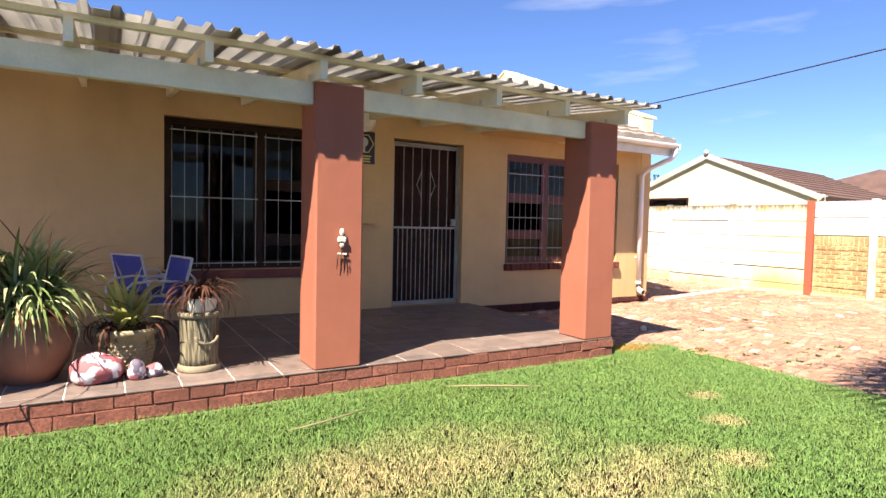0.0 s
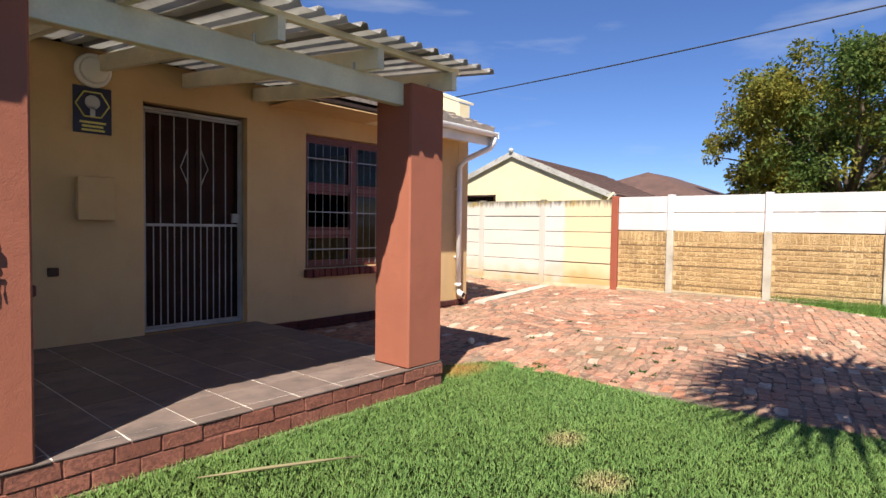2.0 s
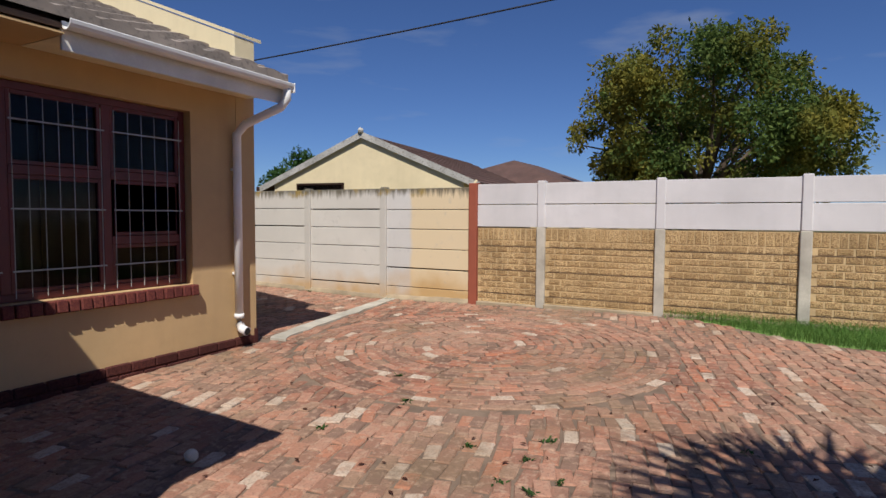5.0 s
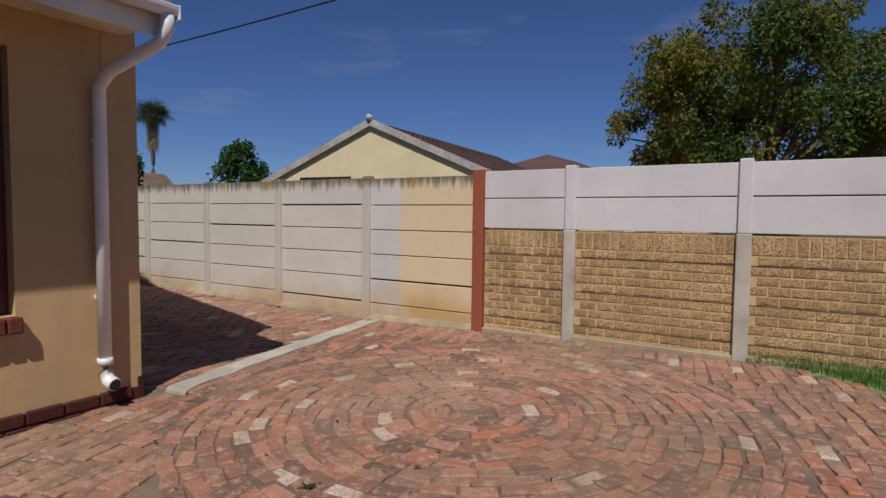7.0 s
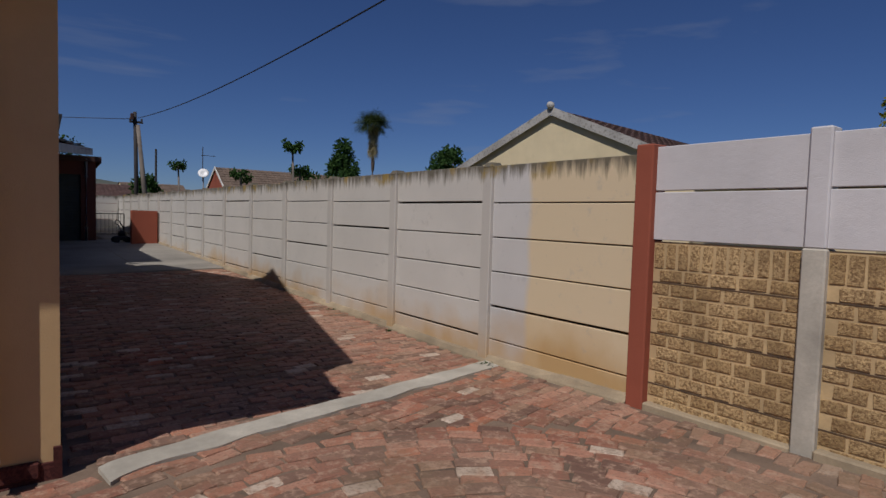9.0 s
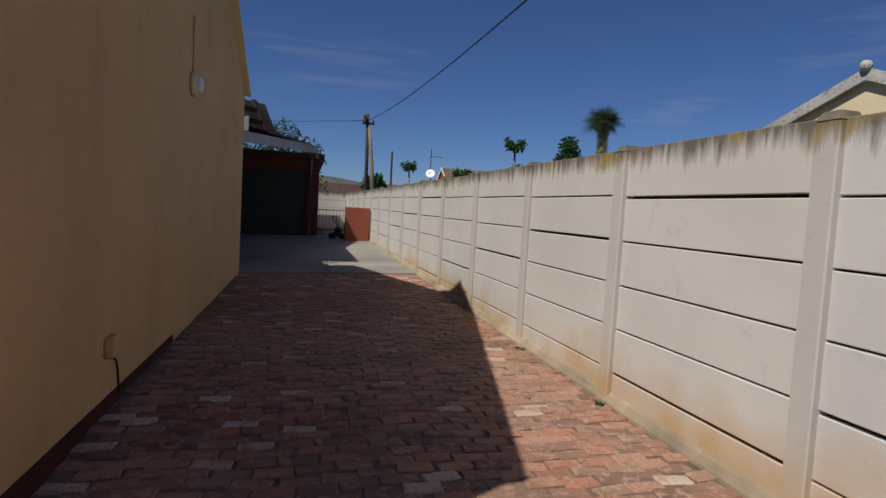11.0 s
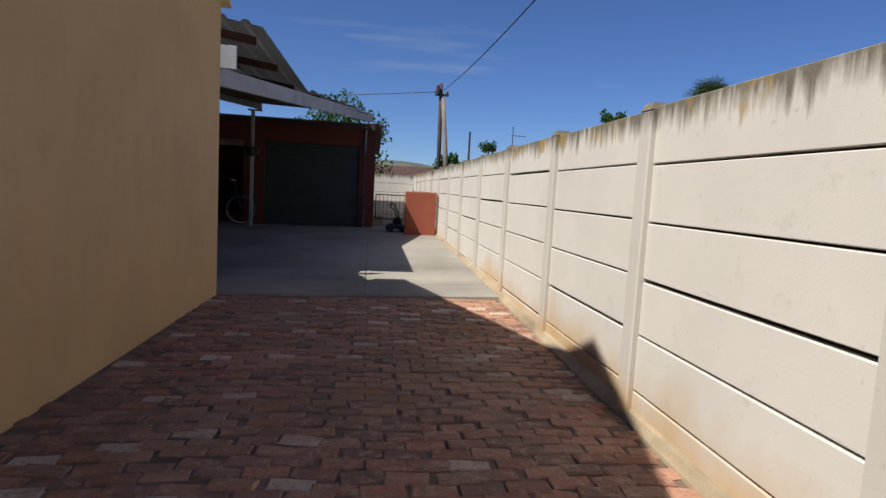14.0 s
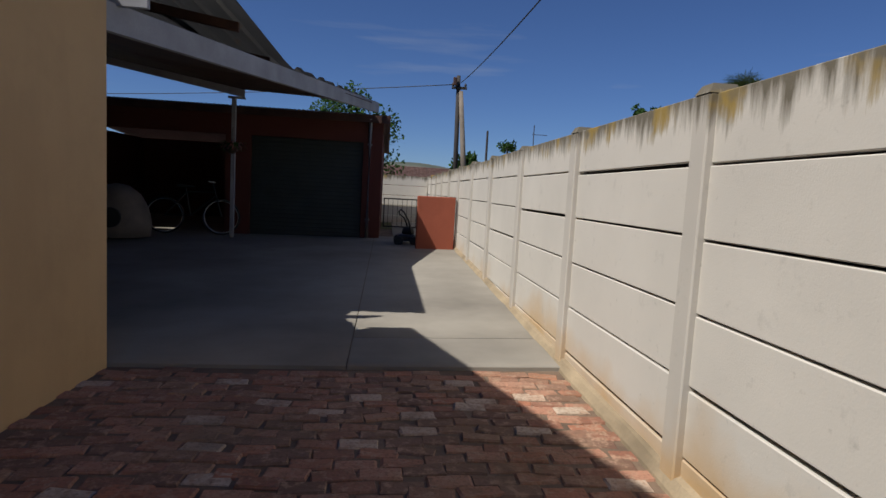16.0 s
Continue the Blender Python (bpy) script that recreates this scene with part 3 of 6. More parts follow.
# cement fillet along the foot
bm = bmesh.new()
prev = None
for i in range(80):
    y = 5.6 + (29.0 - 5.6) * i / 79
    z = land(WALL, y)
    w = 0.03 + 0.03 * noise.noise((y * 2.0, 0, 0))
    ring = [bm.verts.new(p) for p in ((WALL + 0.04, y, z + 0.07), (WALL + 0.012, y, z + 0.055 + 0.03 * noise.noise((y * 3, 5, 0))), (WALL - w * 0.6, y, z + 0.012), (WALL - w * 0.6 - 0.01, y, z - 0.05))]
    if prev:
        for a in range(3):
            bm.faces.new((prev[a], prev[a + 1], ring[a + 1], ring[a]))
    prev = ring
part("footing", bm, M["footing"], boundary)
# red painted end post
bm = boxed(-0.05, 0.11, -0.065, 0.065, -0.3, TOP + 0.04, 0.008)
ob = part("end_post", bm, M["red_wall"], boundary, "red-brown painted end post")
ob.matrix_basis = pose(WALL + 0.03, 5.535, 0)

# ---- boundary wall of brick pattern panels with white panels on top ----
brick_wall = thing("wall_east_brick", "boundary wall of rough ochre brick with two white panels above", "boundary wall", kind="structure")
JOIN = 1.30
plain_post = mesh_data("post", boxed(-0.03, 0.10, -0.06, 0.06, -0.3, JOIN + 0.01, 0.008), M["cement"])
white_post = mesh_data("post", boxed(-0.024, 0.10, -0.054, 0.054, JOIN + 0.01, 1.955, 0.008), M["panel_white"])
brick_bays = []
edge = 5.47
for i in range(7):
    y = 4.50 - 1.56 * i
    shared("post", plain_post, pose(WALL + 0.03, y, 0), brick_wall)
    shared("post", white_post, pose(WALL + 0.03, y, 0), brick_wall)
    brick_bays.append((y + 0.06, edge))
    edge = y - 0.06
for y0, y1 in brick_bays:
    c, length = (y0 + y1) / 2, y1 - y0 + 0.03
    for lo, hi in ((JOIN + 0.012, JOIN + 0.325), (JOIN + 0.337, 1.925)):
        me = panel_mesh(length, hi - lo, M["panel_white"], "panel")
        shared("panel", me, pose(WALL + 0.032 + rng.uniform(-0.004, 0.004), c, lo), brick_wall)
    back = boxed(WALL + 0.047, WALL + 0.11, y0 - 0.01, y1 + 0.01, -0.2, JOIN)
    part("backing", back, M["mortar"], brick_wall)
    bm = bmesh.new()
    block(bm, WALL - 0.02, WALL + 0.06, y0, y1, -0.2, land(WALL, c) + 0.035, 0.01)
    part("footing", bm, M["footing"], brick_wall)


def rough_brick(length, height, depth, seed):
    """One brick, face towards -x, with a bevelled, slightly uneven face."""
    r = random.Random(seed)
    bm = bmesh.new()
    e = 0.0055
    back = [(-length / 2, 0), (length / 2, 0), (length / 2, height), (-length / 2, height)]
    front = [(-length / 2 + e, e), (length / 2 - e, e), (length / 2 - e, height - e), (-length / 2 + e, height - e)]
    a = [bm.verts.new((depth, u, v)) for u, v in back]
    b = [bm.verts.new((depth - 0.015 + r.uniform(0, 0.004), u + r.uniform(-0.004, 0.004), v + r.uniform(-0.004, 0.004))) for u, v in front]
    mid = bm.verts.new((depth - 0.017, r.uniform(-0.3, 0.3) * length, height * r.uniform(0.35, 0.65)))
    for i in range(4):
        bm.faces.new((a[i], a[(i + 1) % 4], b[(i + 1) % 4], b[i]))
        bm.faces.new((b[i], b[(i + 1) % 4], mid))
    bmesh.ops.recalc_face_normals(bm, faces=bm.faces)
    return bm


BRICK_L, BRICK_H = 0.172, 0.074
brick_set = {}


def brick_of(length, height):
    key = (round(length, 2), round(height, 3))
    if key not in brick_set:
        brick_set[key] = [mesh_data("brick", rough_brick(key[0], key[1], 0, s), M["brick_wall"]) for s in range(5)]
    return rng.choice(brick_set[key])


wall_bricks = []
for b, (y0, y1) in enumerate(brick_bays):
    # soldier course, one edge band, then running courses
    n = max(1, round((y1 - y0) / 0.083))
    w = (y1 - y0) / n
    for i in range(n):
        wall_bricks.append((b, y0 + w * (i + 0.5), JOIN - 0.175, w - 0.008, 0.165))
    z, row = JOIN - 0.175, 0
    while z > land(WALL, (y0 + y1) / 2) + 0.03:
        z -= BRICK_H + 0.010
        if row % 4 == 1:
            z -= 0.006
            # thin strip whose dark colour stands in for the shadow gap
            part("panel_joint", boxed(WALL + 0.042, WALL + 0.05, y0, y1, z + BRICK_H + 0.003, z + BRICK_H + 0.010), M["seam_shade"], brick_wall)
        at = y0 - (0.5 * BRICK_L if row % 2 else 0.0)
        while at < y1:
            lo, hi = max(at, y0), min(at + BRICK_L, y1)
            if hi - lo > 0.05:
                wall_bricks.append((b, (lo + hi) / 2, z, hi - lo - 0.007, BRICK_H + 0.002))
            at += BRICK_L + 0.002
        row += 1

# ---- neighbour and street side closing walls ----
west = thing("wall_west", "plain cream boundary wall", "boundary wall", kind="structure")
part("panel", boxed(-6.2, -6.0, -6.5, 29.1, -0.2, 1.9, 0.01), M["panel"], west)
street = thing("wall_street", "plain cream boundary wall", "boundary wall", kind="structure")
part("panel", boxed(-6.2, 10.95, -6.7, -6.5, -0.2, 1.3, 0.01), M["cement"], street)
back_wall = thing("wall_back", "cast concrete panel wall across the end of the yard", "boundary wall", kind="structure")
far_panel = panel_mesh(1.40, ROW - 0.012, M["panel"], "panel")
for i in range(6):
    x = WALL - 0.70 - 1.494 * i
    shared("post", post_me, pose(x - 0.747, 29.1, 0.0, 0, 0, 90), back_wall)
    for r in range(6):
        shared("panel", far_panel, pose(x, 29.09, TOP - ROW * (r + 1), 0, 0, -90), back_wall)

# ---- the house ----
FACE = 6.56
HOLES = [(0.0, 1.78, 0.80, 2.48), (2.72, 3.80, 0.24, 2.48), (4.56, 6.87, 0.80, 2.42)]
WEST_END = -5.0


def side_x(y):
    """The outer face of the gable wall, which runs slightly out towards the back."""
    return 7.648 + 0.034 * (y - FACE)


house = thing("house", "single-storey ochre plastered house with a tiled roof and covered porch", "house", kind="structure")
part("wall", opened_wall(bmesh.new(), WEST_END, 7.404, FACE, FACE + 0.23, -0.1, 2.86, HOLES), M["wall"], house)
gable = [(FACE, -0.1), (14.915, -0.1), (14.915, 3.04), (10.81, 4.96), (FACE + 0.03, 3.26), (FACE, 3.26)]
part("gable_wall", prism(bmesh.new(), gable, lambda u, v, s: Vector((side_x(u) - (0.24 if s else 0.0), u, v))), M["wall"], house)
ridge_cap = [(FACE - 0.02, 3.262), (10.81, 4.962), (14.935, 3.042), (14.935, 3.072), (10.81, 5.00), (FACE - 0.02, 3.295)]
# overhang on the drive side is added to hold the gable's shadow edge
part("coping", prism(bmesh.new(), ridge_cap, lambda u, v, s: Vector((side_x(u) - 0.262 if s else 7.742 + 0.034 * (u - FACE), u, v))), M["parapet"], house)
part("parapet", boxed(side_x(FACE) - 0.252, side_x(FACE) + 0.004, FACE - 0.012, FACE + 0.02, 2.80, 3.258, 0.003), M["parapet"], house)
inner_face = [(FACE, 2.86), (10.81, 4.6), (10.81, 4.958), (FACE, 3.258)]
part("parapet", prism(bmesh.new(), inner_face, lambda u, v, s: Vector((side_x(u) - (0.252 if s else 0.236), u, v))), M["parapet"], house)
inner = [(7.2, 3.0), (10.81, 4.40), (10.81, 4.82), (6.75, 3.36), (6.75, 3.0)]
part("parapet", prism(bmesh.new(), inner, lambda u, v, s: Vector((2.85 - (0.22 if s else 0.0), u, v))), M["parapet"], house)
part("wall", boxed(WEST_END, side_x(14.8) - 0.25, 14.69, 14.915, -0.1, 2.75), M["wall"], house)
part("wall", boxed(WEST_END - 0.23, WEST_END, FACE, 14.915, -0.1, 2.75), M["wall"], house)
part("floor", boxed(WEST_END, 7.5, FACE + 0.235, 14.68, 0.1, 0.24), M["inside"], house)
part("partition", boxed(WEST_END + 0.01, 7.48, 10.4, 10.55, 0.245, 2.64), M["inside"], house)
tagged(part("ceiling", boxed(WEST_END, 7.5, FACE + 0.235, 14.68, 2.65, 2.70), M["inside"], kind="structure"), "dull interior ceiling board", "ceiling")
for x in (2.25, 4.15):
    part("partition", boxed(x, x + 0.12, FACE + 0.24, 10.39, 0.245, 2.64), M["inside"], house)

# plinth of painted bricks under the open stretch of the facade
plinth_me = [mesh_data("brick", boxed(-0.107, 0.107, 0, 0.05, 0, 0.082 - 0.002 * s, 0.008), M["plinth"]) for s in range(3)]
for r in range(3):
    x = 3.99 + (0.11 if r % 2 else 0.0)
    while x < side_x(FACE) - 0.20:
        z = 0.215 - 0.09 * (r + 1) + 0.018
        shared("brick", plinth_me[rng.randrange(3)], pose(x + 0.107, FACE - 0.03 + rng.uniform(-0.003, 0.003), z - 0.032), house)
        x += 0.224
part("plinth", boxed(3.96, side_x(FACE) + 0.004, FACE - 0.018, FACE + 0.02, -0.1, 0.178), M["plinth"], house)
part("plinth", prism(bmesh.new(), [(FACE - 0.02, -0.1), (10.35, -0.1), (10.35, 0.25), (FACE - 0.02, 0.25)], lambda u, v, s: Vector((side_x(u) + (0.006 if s else -0.03), u, v))), M["plinth"], house)


def tiled_slope(name, x0, x1, y_eave, z_eave, y_top, z_top, material, parent, wave=0.30, course=0.34, amp=0.028):
    """A roof slope of interlocking tiles: waves across, steps up the slope."""
    run = math.hypot(y_top - y_eave, z_top - z_eave)
    rows = int(run / course)
    cols = max(2, int((x1 - x0) / wave * 8))
    verts, faces = [], []
    for r in range(rows):
        for end in (0, 1):
            u = min(1.0, (r + end) * course / run)
            for c in range(cols + 1):
                x = x0 + (x1 - x0) * c / cols
                lift = amp * abs(math.sin(math.pi * x / wave)) ** 0.8 + (0.045 if end == 0 else 0.008)
                verts.append((x, y_eave + (y_top - y_eave) * u, z_eave + (z_top - z_eave) * u + lift))
        base = r * 2 * (cols + 1)
        for c in range(cols):
            faces.append((base + c, base + c + 1, base + cols + 2 + c, base + cols + 1 + c))
            if r:
                faces.append((base - cols - 1 + c, base - cols + c, base + c + 1, base + c))
    k0 = len(verts)
    verts += [(x, y, z_eave - 0.012) for x, y, z in verts[:cols + 1]]
    faces += [(k0 + c, k0 + c + 1, c + 1, c) for c in range(cols)]
    ob = raw_mesh(name, verts, faces, material, parent)
    for p in ob.data.polygons:
        p.use_smooth = False
    return ob


roof = thing("house_roof", "weathered grey-brown concrete tile roof of the house", "roof", kind="structure")
tiled_slope("slope", 2.86, 4.05, 6.45, 2.965, 10.81, 4.716, M["roof"], roof)
tiled_slope("slope", 4.05, 7.56, 5.99, 2.78, 10.81, 4.716, M["roof"], roof)
tiled_slope("slope", WEST_END - 0.3, 2.62, 6.45, 2.965, 10.81, 4.716, M["roof"], roof)
part("underlay", prism(bmesh.new(), [(6.03, 2.74), (10.81, 4.656), (15.4, 2.8), (15.4, 2.74), (10.81, 4.596), (6.03, 2.70)], lambda u, v, s: Vector((4.05 if s else 7.54, u, v))), M["roof_brown"], roof)
part("underlay", prism(bmesh.new(), [(6.46, 2.913), (10.81, 4.656), (15.4, 2.8), (15.4, 2.74), (10.81, 4.596), (6.46, 2.873)], lambda u, v, s: Vector((WEST_END - 0.3 if s else 4.05, u, v))), M["roof_brown"], roof)
tiled_slope("slope", WEST_END - 0.3, 7.56, 15.44, 2.82, 10.81, 4.716, M["roof"], roof)
part("fascia", boxed(5.47, 7.55, 6.04, 6.065, 2.56, 2.745, 0.004), M["fascia"], roof)
# first stretch is added with its eave to block sun; wall colour blends it
part("soffit", boxed(4.08, 5.46, 5.985, FACE - 0.004, 2.655, 2.668), M["wall"], roof)
part("soffit", boxed(5.47, 7.55, 6.07, FACE - 0.004, 2.655, 2.668), M["beam"], roof)

# gutter and downpipe
gutter = thing("gutter", "white half-round gutter along the eave", "gutter", kind="structure")
bm = bmesh.new()
arc = [(6.025 - 0.055 + 0.058 * math.cos(a), 2.745 + 0.062 * math.sin(a)) for a in [math.pi + math.pi * i / 8 for i in range(9)]]
arc = arc + [(y * 1.0 + (0.006 if y < 5.97 else -0.006), z + 0.006) for y, z in arc[::-1]]
prism(bm, arc, lambda u, v, s: Vector((5.46 if s else 7.57, u, v - 0.004 * (0 if s else 1))))
part("trough", bm, M["white"], gutter)
part("end_cap", boxed(7.566, 7.578, 5.912, 6.032, 2.66, 2.752, 0.003), M["white"], gutter)
pipe = thing("downpipe", "white plastic downpipe with an elbow outlet, fixed to the house corner", "downpipe", (7.36, 6.495, 0.0), kind="structure")
part("pipe", tube(bmesh.new(), [(0.16, -0.525, 2.70), (0.16, -0.525, 2.60), (0.145, -0.46, 2.52), (0.02, -0.10, 2.36), (0.0, 0.0, 2.26), (0.0, 0.0, 1.9), (0.0, 0.0, 0.42)], 0.042, 14), M["white"], pipe)
part("collar", tube(bmesh.new(), [(0, 0, 0.405), (0, 0, 0.45)], 0.049, 14), M["white"], pipe)
bm = tube(bmesh.new(), [(0, 0, 0.41), (0, 0, 0.345), (0.005, -0.03, 0.295), (0.01, -0.10, 0.275)], 0.046, 14)
part("elbow", bm, M["white"], pipe)
# black disc on the closed elbow stands in for the shade inside
bm = tube(bmesh.new(), [(0.0099, -0.0985, 0.2753), (0.0102, -0.105, 0.274)], 0.038, 14)
part("opening", bm, M["black"], pipe, "dark pipe mouth")
for z in (0.85, 1.9):
    part("bracket", boxed(-0.03, 0.03, 0.03, 0.063, z, z + 0.025, 0.003), M["white"], pipe)


# ---- windows, gate and things on the facade ----
def frame_bars(bm, x0, x1, z0, z1, w, y0, y1):
    block(bm, x0, x0 + w, y0, y1, z0, z1, 0.004)
    block(bm, x1 - w, x1, y0, y1, z0, z1, 0.004)
    block(bm, x0 + w, x1 - w, y0, y1, z0, z0 + w, 0.004)
    block(bm, x0 + w, x1 - w, y0, y1, z1 - w, z1, 0.004)
    return bm


def window(name, x0, x1, z0, z1, mullions, transoms, material, label, bar_rows, bar_gap):
    """A wooden window in its opening: frame, mullions, transoms, panes and white burglar bars."""
    w = thing(name, label, "window", kind="structure")
    y0, y1 = FACE + 0.085, FACE + 0.15
    part("window_frame", frame_bars(bmesh.new(), x0 + 0.004, x1 - 0.004, z0 + 0.004, z1 - 0.004, 0.06, y0, y1), material, w)
    stops = [x0 + 0.06] + [v for m in mullions for v in (m - 0.035, m + 0.035)] + [x1 - 0.06]
    for m in mullions:
        part("mullion", boxed(m - 0.035, m + 0.035, y0 + 0.002, y1 - 0.002, z0 + 0.064, z1 - 0.064, 0.004), material, w)
    for a, b, cuts in zip(stops[::2], stops[1::2], transoms):
        levels = [z0 + 0.06] + [v for c in cuts for v in (c - 0.035, c + 0.035)] + [z1 - 0.06]
        for c in cuts:
            part("transom", boxed(a, b, y0 + 0.003, y1 - 0.003, c - 0.035, c + 0.035, 0.004), material, w)
        for lo, hi in zip(levels[::2], levels[1::2]):
            part("casement", frame_bars(bmesh.new(), a + 0.002, b - 0.002, lo + 0.002, hi - 0.002, 0.032, y0 + 0.012, y1 - 0.01), material, w)
            pane = part("pane", boxed(a + 0.03, b - 0.03, y1 - 0.035, y1 - 0.031, lo + 0.03, hi - 0.03), M["glass"], w)
            pane.visible_shadow = False
        n = max(1, round((b - a - 0.04) / bar_gap))
        for i in range(n + 1):
            x = a + 0.02 + (b - a - 0.04) * i / n
            part("burglar_bar", rod(bmesh.new(), (x, y0 - 0.02, z0 + 0.03), (x, y0 - 0.02, z1 - 0.10), 0.0034, n=6), M["bar"], w)
        for z in bar_rows:
            part("burglar_bar", boxed(a, b, y0 - 0.035, y0 - 0.027, z - 0.006, z + 0.006), M["bar"], w)
    return w


window("window_1", 0.0, 1.78, 0.80, 2.48, [1.03], [[], [1.79, 1.14]], M["dark_wood"], "large dark wooden window behind white burglar bars", (0.87, 1.61, 2.34), 0.137)
window("window_2", 4.56, 6.87, 0.80, 2.42, [5.36, 6.12], [[1.78, 1.235], [1.78], [1.78, 1.235]], M["maroon"], "maroon wooden window with white burglar bars", (1.03, 1.49, 2.14), 0.118)
sill_1 = tagged(part("window_sill", boxed(-0.06, 1.84, FACE - 0.06, FACE + 0.08, 0.70, 0.795, 0.01), M["sill"], kind="structure"), "maroon painted window sill", "sill")
sill_2 = thing("brick_sill", "sill of maroon bricks on edge under the window", "sill", kind="structure")
part("bed", boxed(4.54, 6.895, FACE - 0.03, FACE + 0.08, 0.705, 0.785), M["riser_joint"], sill_2)
sill_me = [mesh_data("brick", boxed(-0.041, 0.041, -0.066 - 0.006 * s, 0.08, 0, 0.10, 0.009), M["sill_brick"]) for s in range(3)]
for i in range(26):
    shared("brick", sill_me[rng.randrange(3)], pose(4.55 + 0.0905 * i + 0.03, FACE, 0.695, rng.uniform(-5, -2), 0, rng.uniform(-1.5, 1.5)), sill_2)

gate = thing("security_gate", "silver steel security gate with twisted bars in a doorway", "security gate", (2.72, FACE + 0.09, 0.255), kind="structure")
W, H, MID = 1.08, 2.20, 1.055
bm = frame_bars(bmesh.new(), 0.0, W, 0.0, H, 0.032, 0.0, 0.032)
part("outer_frame", bm, M["gate_steel"], gate)
part("inner_frame", frame_bars(bmesh.new(), 0.036, W - 0.036, 0.036, H - 0.036, 0.020, 0.004, 0.03), M["gate_steel"], gate)
part("rail", boxed(0.063, W - 0.063, 0.004, 0.028, MID - 0.014, MID + 0.014, 0.003), M["gate_steel"], gate)
for i in range(1, 14):
    x = 0.062 + (W - 0.124) * i / 14
    part("bar", rod(bmesh.new(), (x, 0.016, 0.062), (x, 0.016, MID - 0.014), 0.006, n=6), M["gate_steel"], gate)
for i in range(1, 7):
    x = 0.062 + (W - 0.124) * i / 7
    part("bar", rod(bmesh.new(), (x, 0.016, MID + 0.014), (x, 0.016, H - 0.062), 0.006, n=6), M["gate_steel"], gate)
for x, side in ((0.062 + (W - 0.124) * 3 / 7, -1), (0.062 + (W - 0.124) * 4 / 7, 1)):
    pts = [(x, 0.012, 1.46), (x + side * 0.02, 0.01, 1.52), (x + side * 0.075, 0.01, 1.64), (x + side * 0.02, 0.01, 1.78), (x, 0.012, 1.84)]
    part("ornament", tube(bmesh.new(), pts, 0.006, 6), M["gate_steel"], gate)
part("lock_box", boxed(W - 0.13, W - 0.05, -0.006, 0.036, MID + 0.03, MID + 0.13, 0.004), M["gate_steel"], gate)
part("handle", tube(bmesh.new(), [(W - 0.09, -0.006, MID + 0.09), (W - 0.09, -0.04, MID + 0.09), (W - 0.16, -0.045, MID + 0.088)], 0.008, 8), M["gate_steel"], gate)
door = thing("door_1", "dark brown wooden front door behind the gate", "door", (2.72, FACE + 0.16, 0.245), kind="structure")
part("frame", frame_bars(bmesh.new(), 0.003, W - 0.003, 0.0, 2.232, 0.05, 0.0, 0.065), M["door_wood"], door)
part("leaf", boxed(0.055, W - 0.055, 0.012, 0.05, 0.055, 2.175, 0.003), M["door_wood"], door)
for a, b in ((0.16, 0.50), (0.58, 0.92)):
    for lo, hi in ((0.18, 0.95), (1.08, 2.05)):
        part("panel", boxed(a, b, 0.001, 0.014, lo, hi, 0.006), M["door_wood"], door)

lamp = thing("wall_lamp", "round bulkhead wall lamp with frosted glass above the sign", "wall lamp", (2.29, FACE, 2.665))
bm = lathe(bmesh.new(), [(0.145, 0.0), (0.15, 0.02), (0.145, 0.05), (0.12, 0.062), (0.115, 0.055)], 32)
bmesh.ops.transform(bm, matrix=pose(0, 0, 0, 90, 0, 0), verts=bm.verts)
part("rim", bm, M["white"], lamp)
bm = lathe(bmesh.new(), [(0.116, 0.05), (0.105, 0.075), (0.07, 0.095), (0.02, 0.103)], 32)
bmesh.ops.transform(bm, matrix=pose(0, 0, 0, 90, 0, 0), verts=bm.verts)
part("diffuser", bm, M["lamp_glass"], lamp)

sign = thing("security_sign", "dark blue alarm company sign with a yellow hexagon", "sign", (2.135, FACE - 0.006, 2.115))
part("plate", boxed(0, 0.31, 0, 0.006, 0, 0.41, 0.002), M["sign_blue"], sign)
hexagon = [(0.155 + 0.135 * math.cos(a), 0.255 + 0.125 * math.sin(a)) for a in [math.pi * i / 3 for i in range(6)]]
bm = bmesh.new()
for (ax, az), (bx, bz) in zip(hexagon, hexagon[1:] + hexagon[:1]):
    rod(bm, (ax, -0.002, az), (bx, -0.002, bz), 0.007, n=6)
part("border", bm, M["sign_yellow"], sign)
bm = bmesh.new()
lathe(bm, [(0.062, 0.0), (0.058, 0.004)], 20)
bmesh.ops.transform(bm, matrix=pose(0.155, 0.0, 0.275, 90, 0, 0), verts=bm.verts)
block(bm, 0.135, 0.175, -0.004, 0.0, 0.15, 0.24)
part("emblem", bm, M["sign_grey"], sign)
for i, (x0, x1) in enumerate(((0.05, 0.26), (0.07, 0.24), (0.065, 0.25))):
    part("text_line", boxed(x0, x1, -0.003, 0.0, 0.088 - 0.034 * i, 0.106 - 0.034 * i), M["sign_yellow"], sign)

meter = thing("meter_box", "small ochre painted box on the porch wall", "meter box", (2.145, FACE, 1.34))
part("body", boxed(0, 0.285, -0.085, -0.001, 0, 0.385, 0.012), M["wall"], meter)
part("lid", boxed(-0.006, 0.291, -0.098, -0.086, 0.006, 0.391, 0.006), M["wall"], meter)
vent = thing("wall_socket", "small dark brown fitting low on the porch wall", "wall fitting", (1.93, FACE, 0.86))
part("box", boxed(0, 0.08, -0.04, -0.001, 0, 0.075, 0.006), M["bronze"], vent)

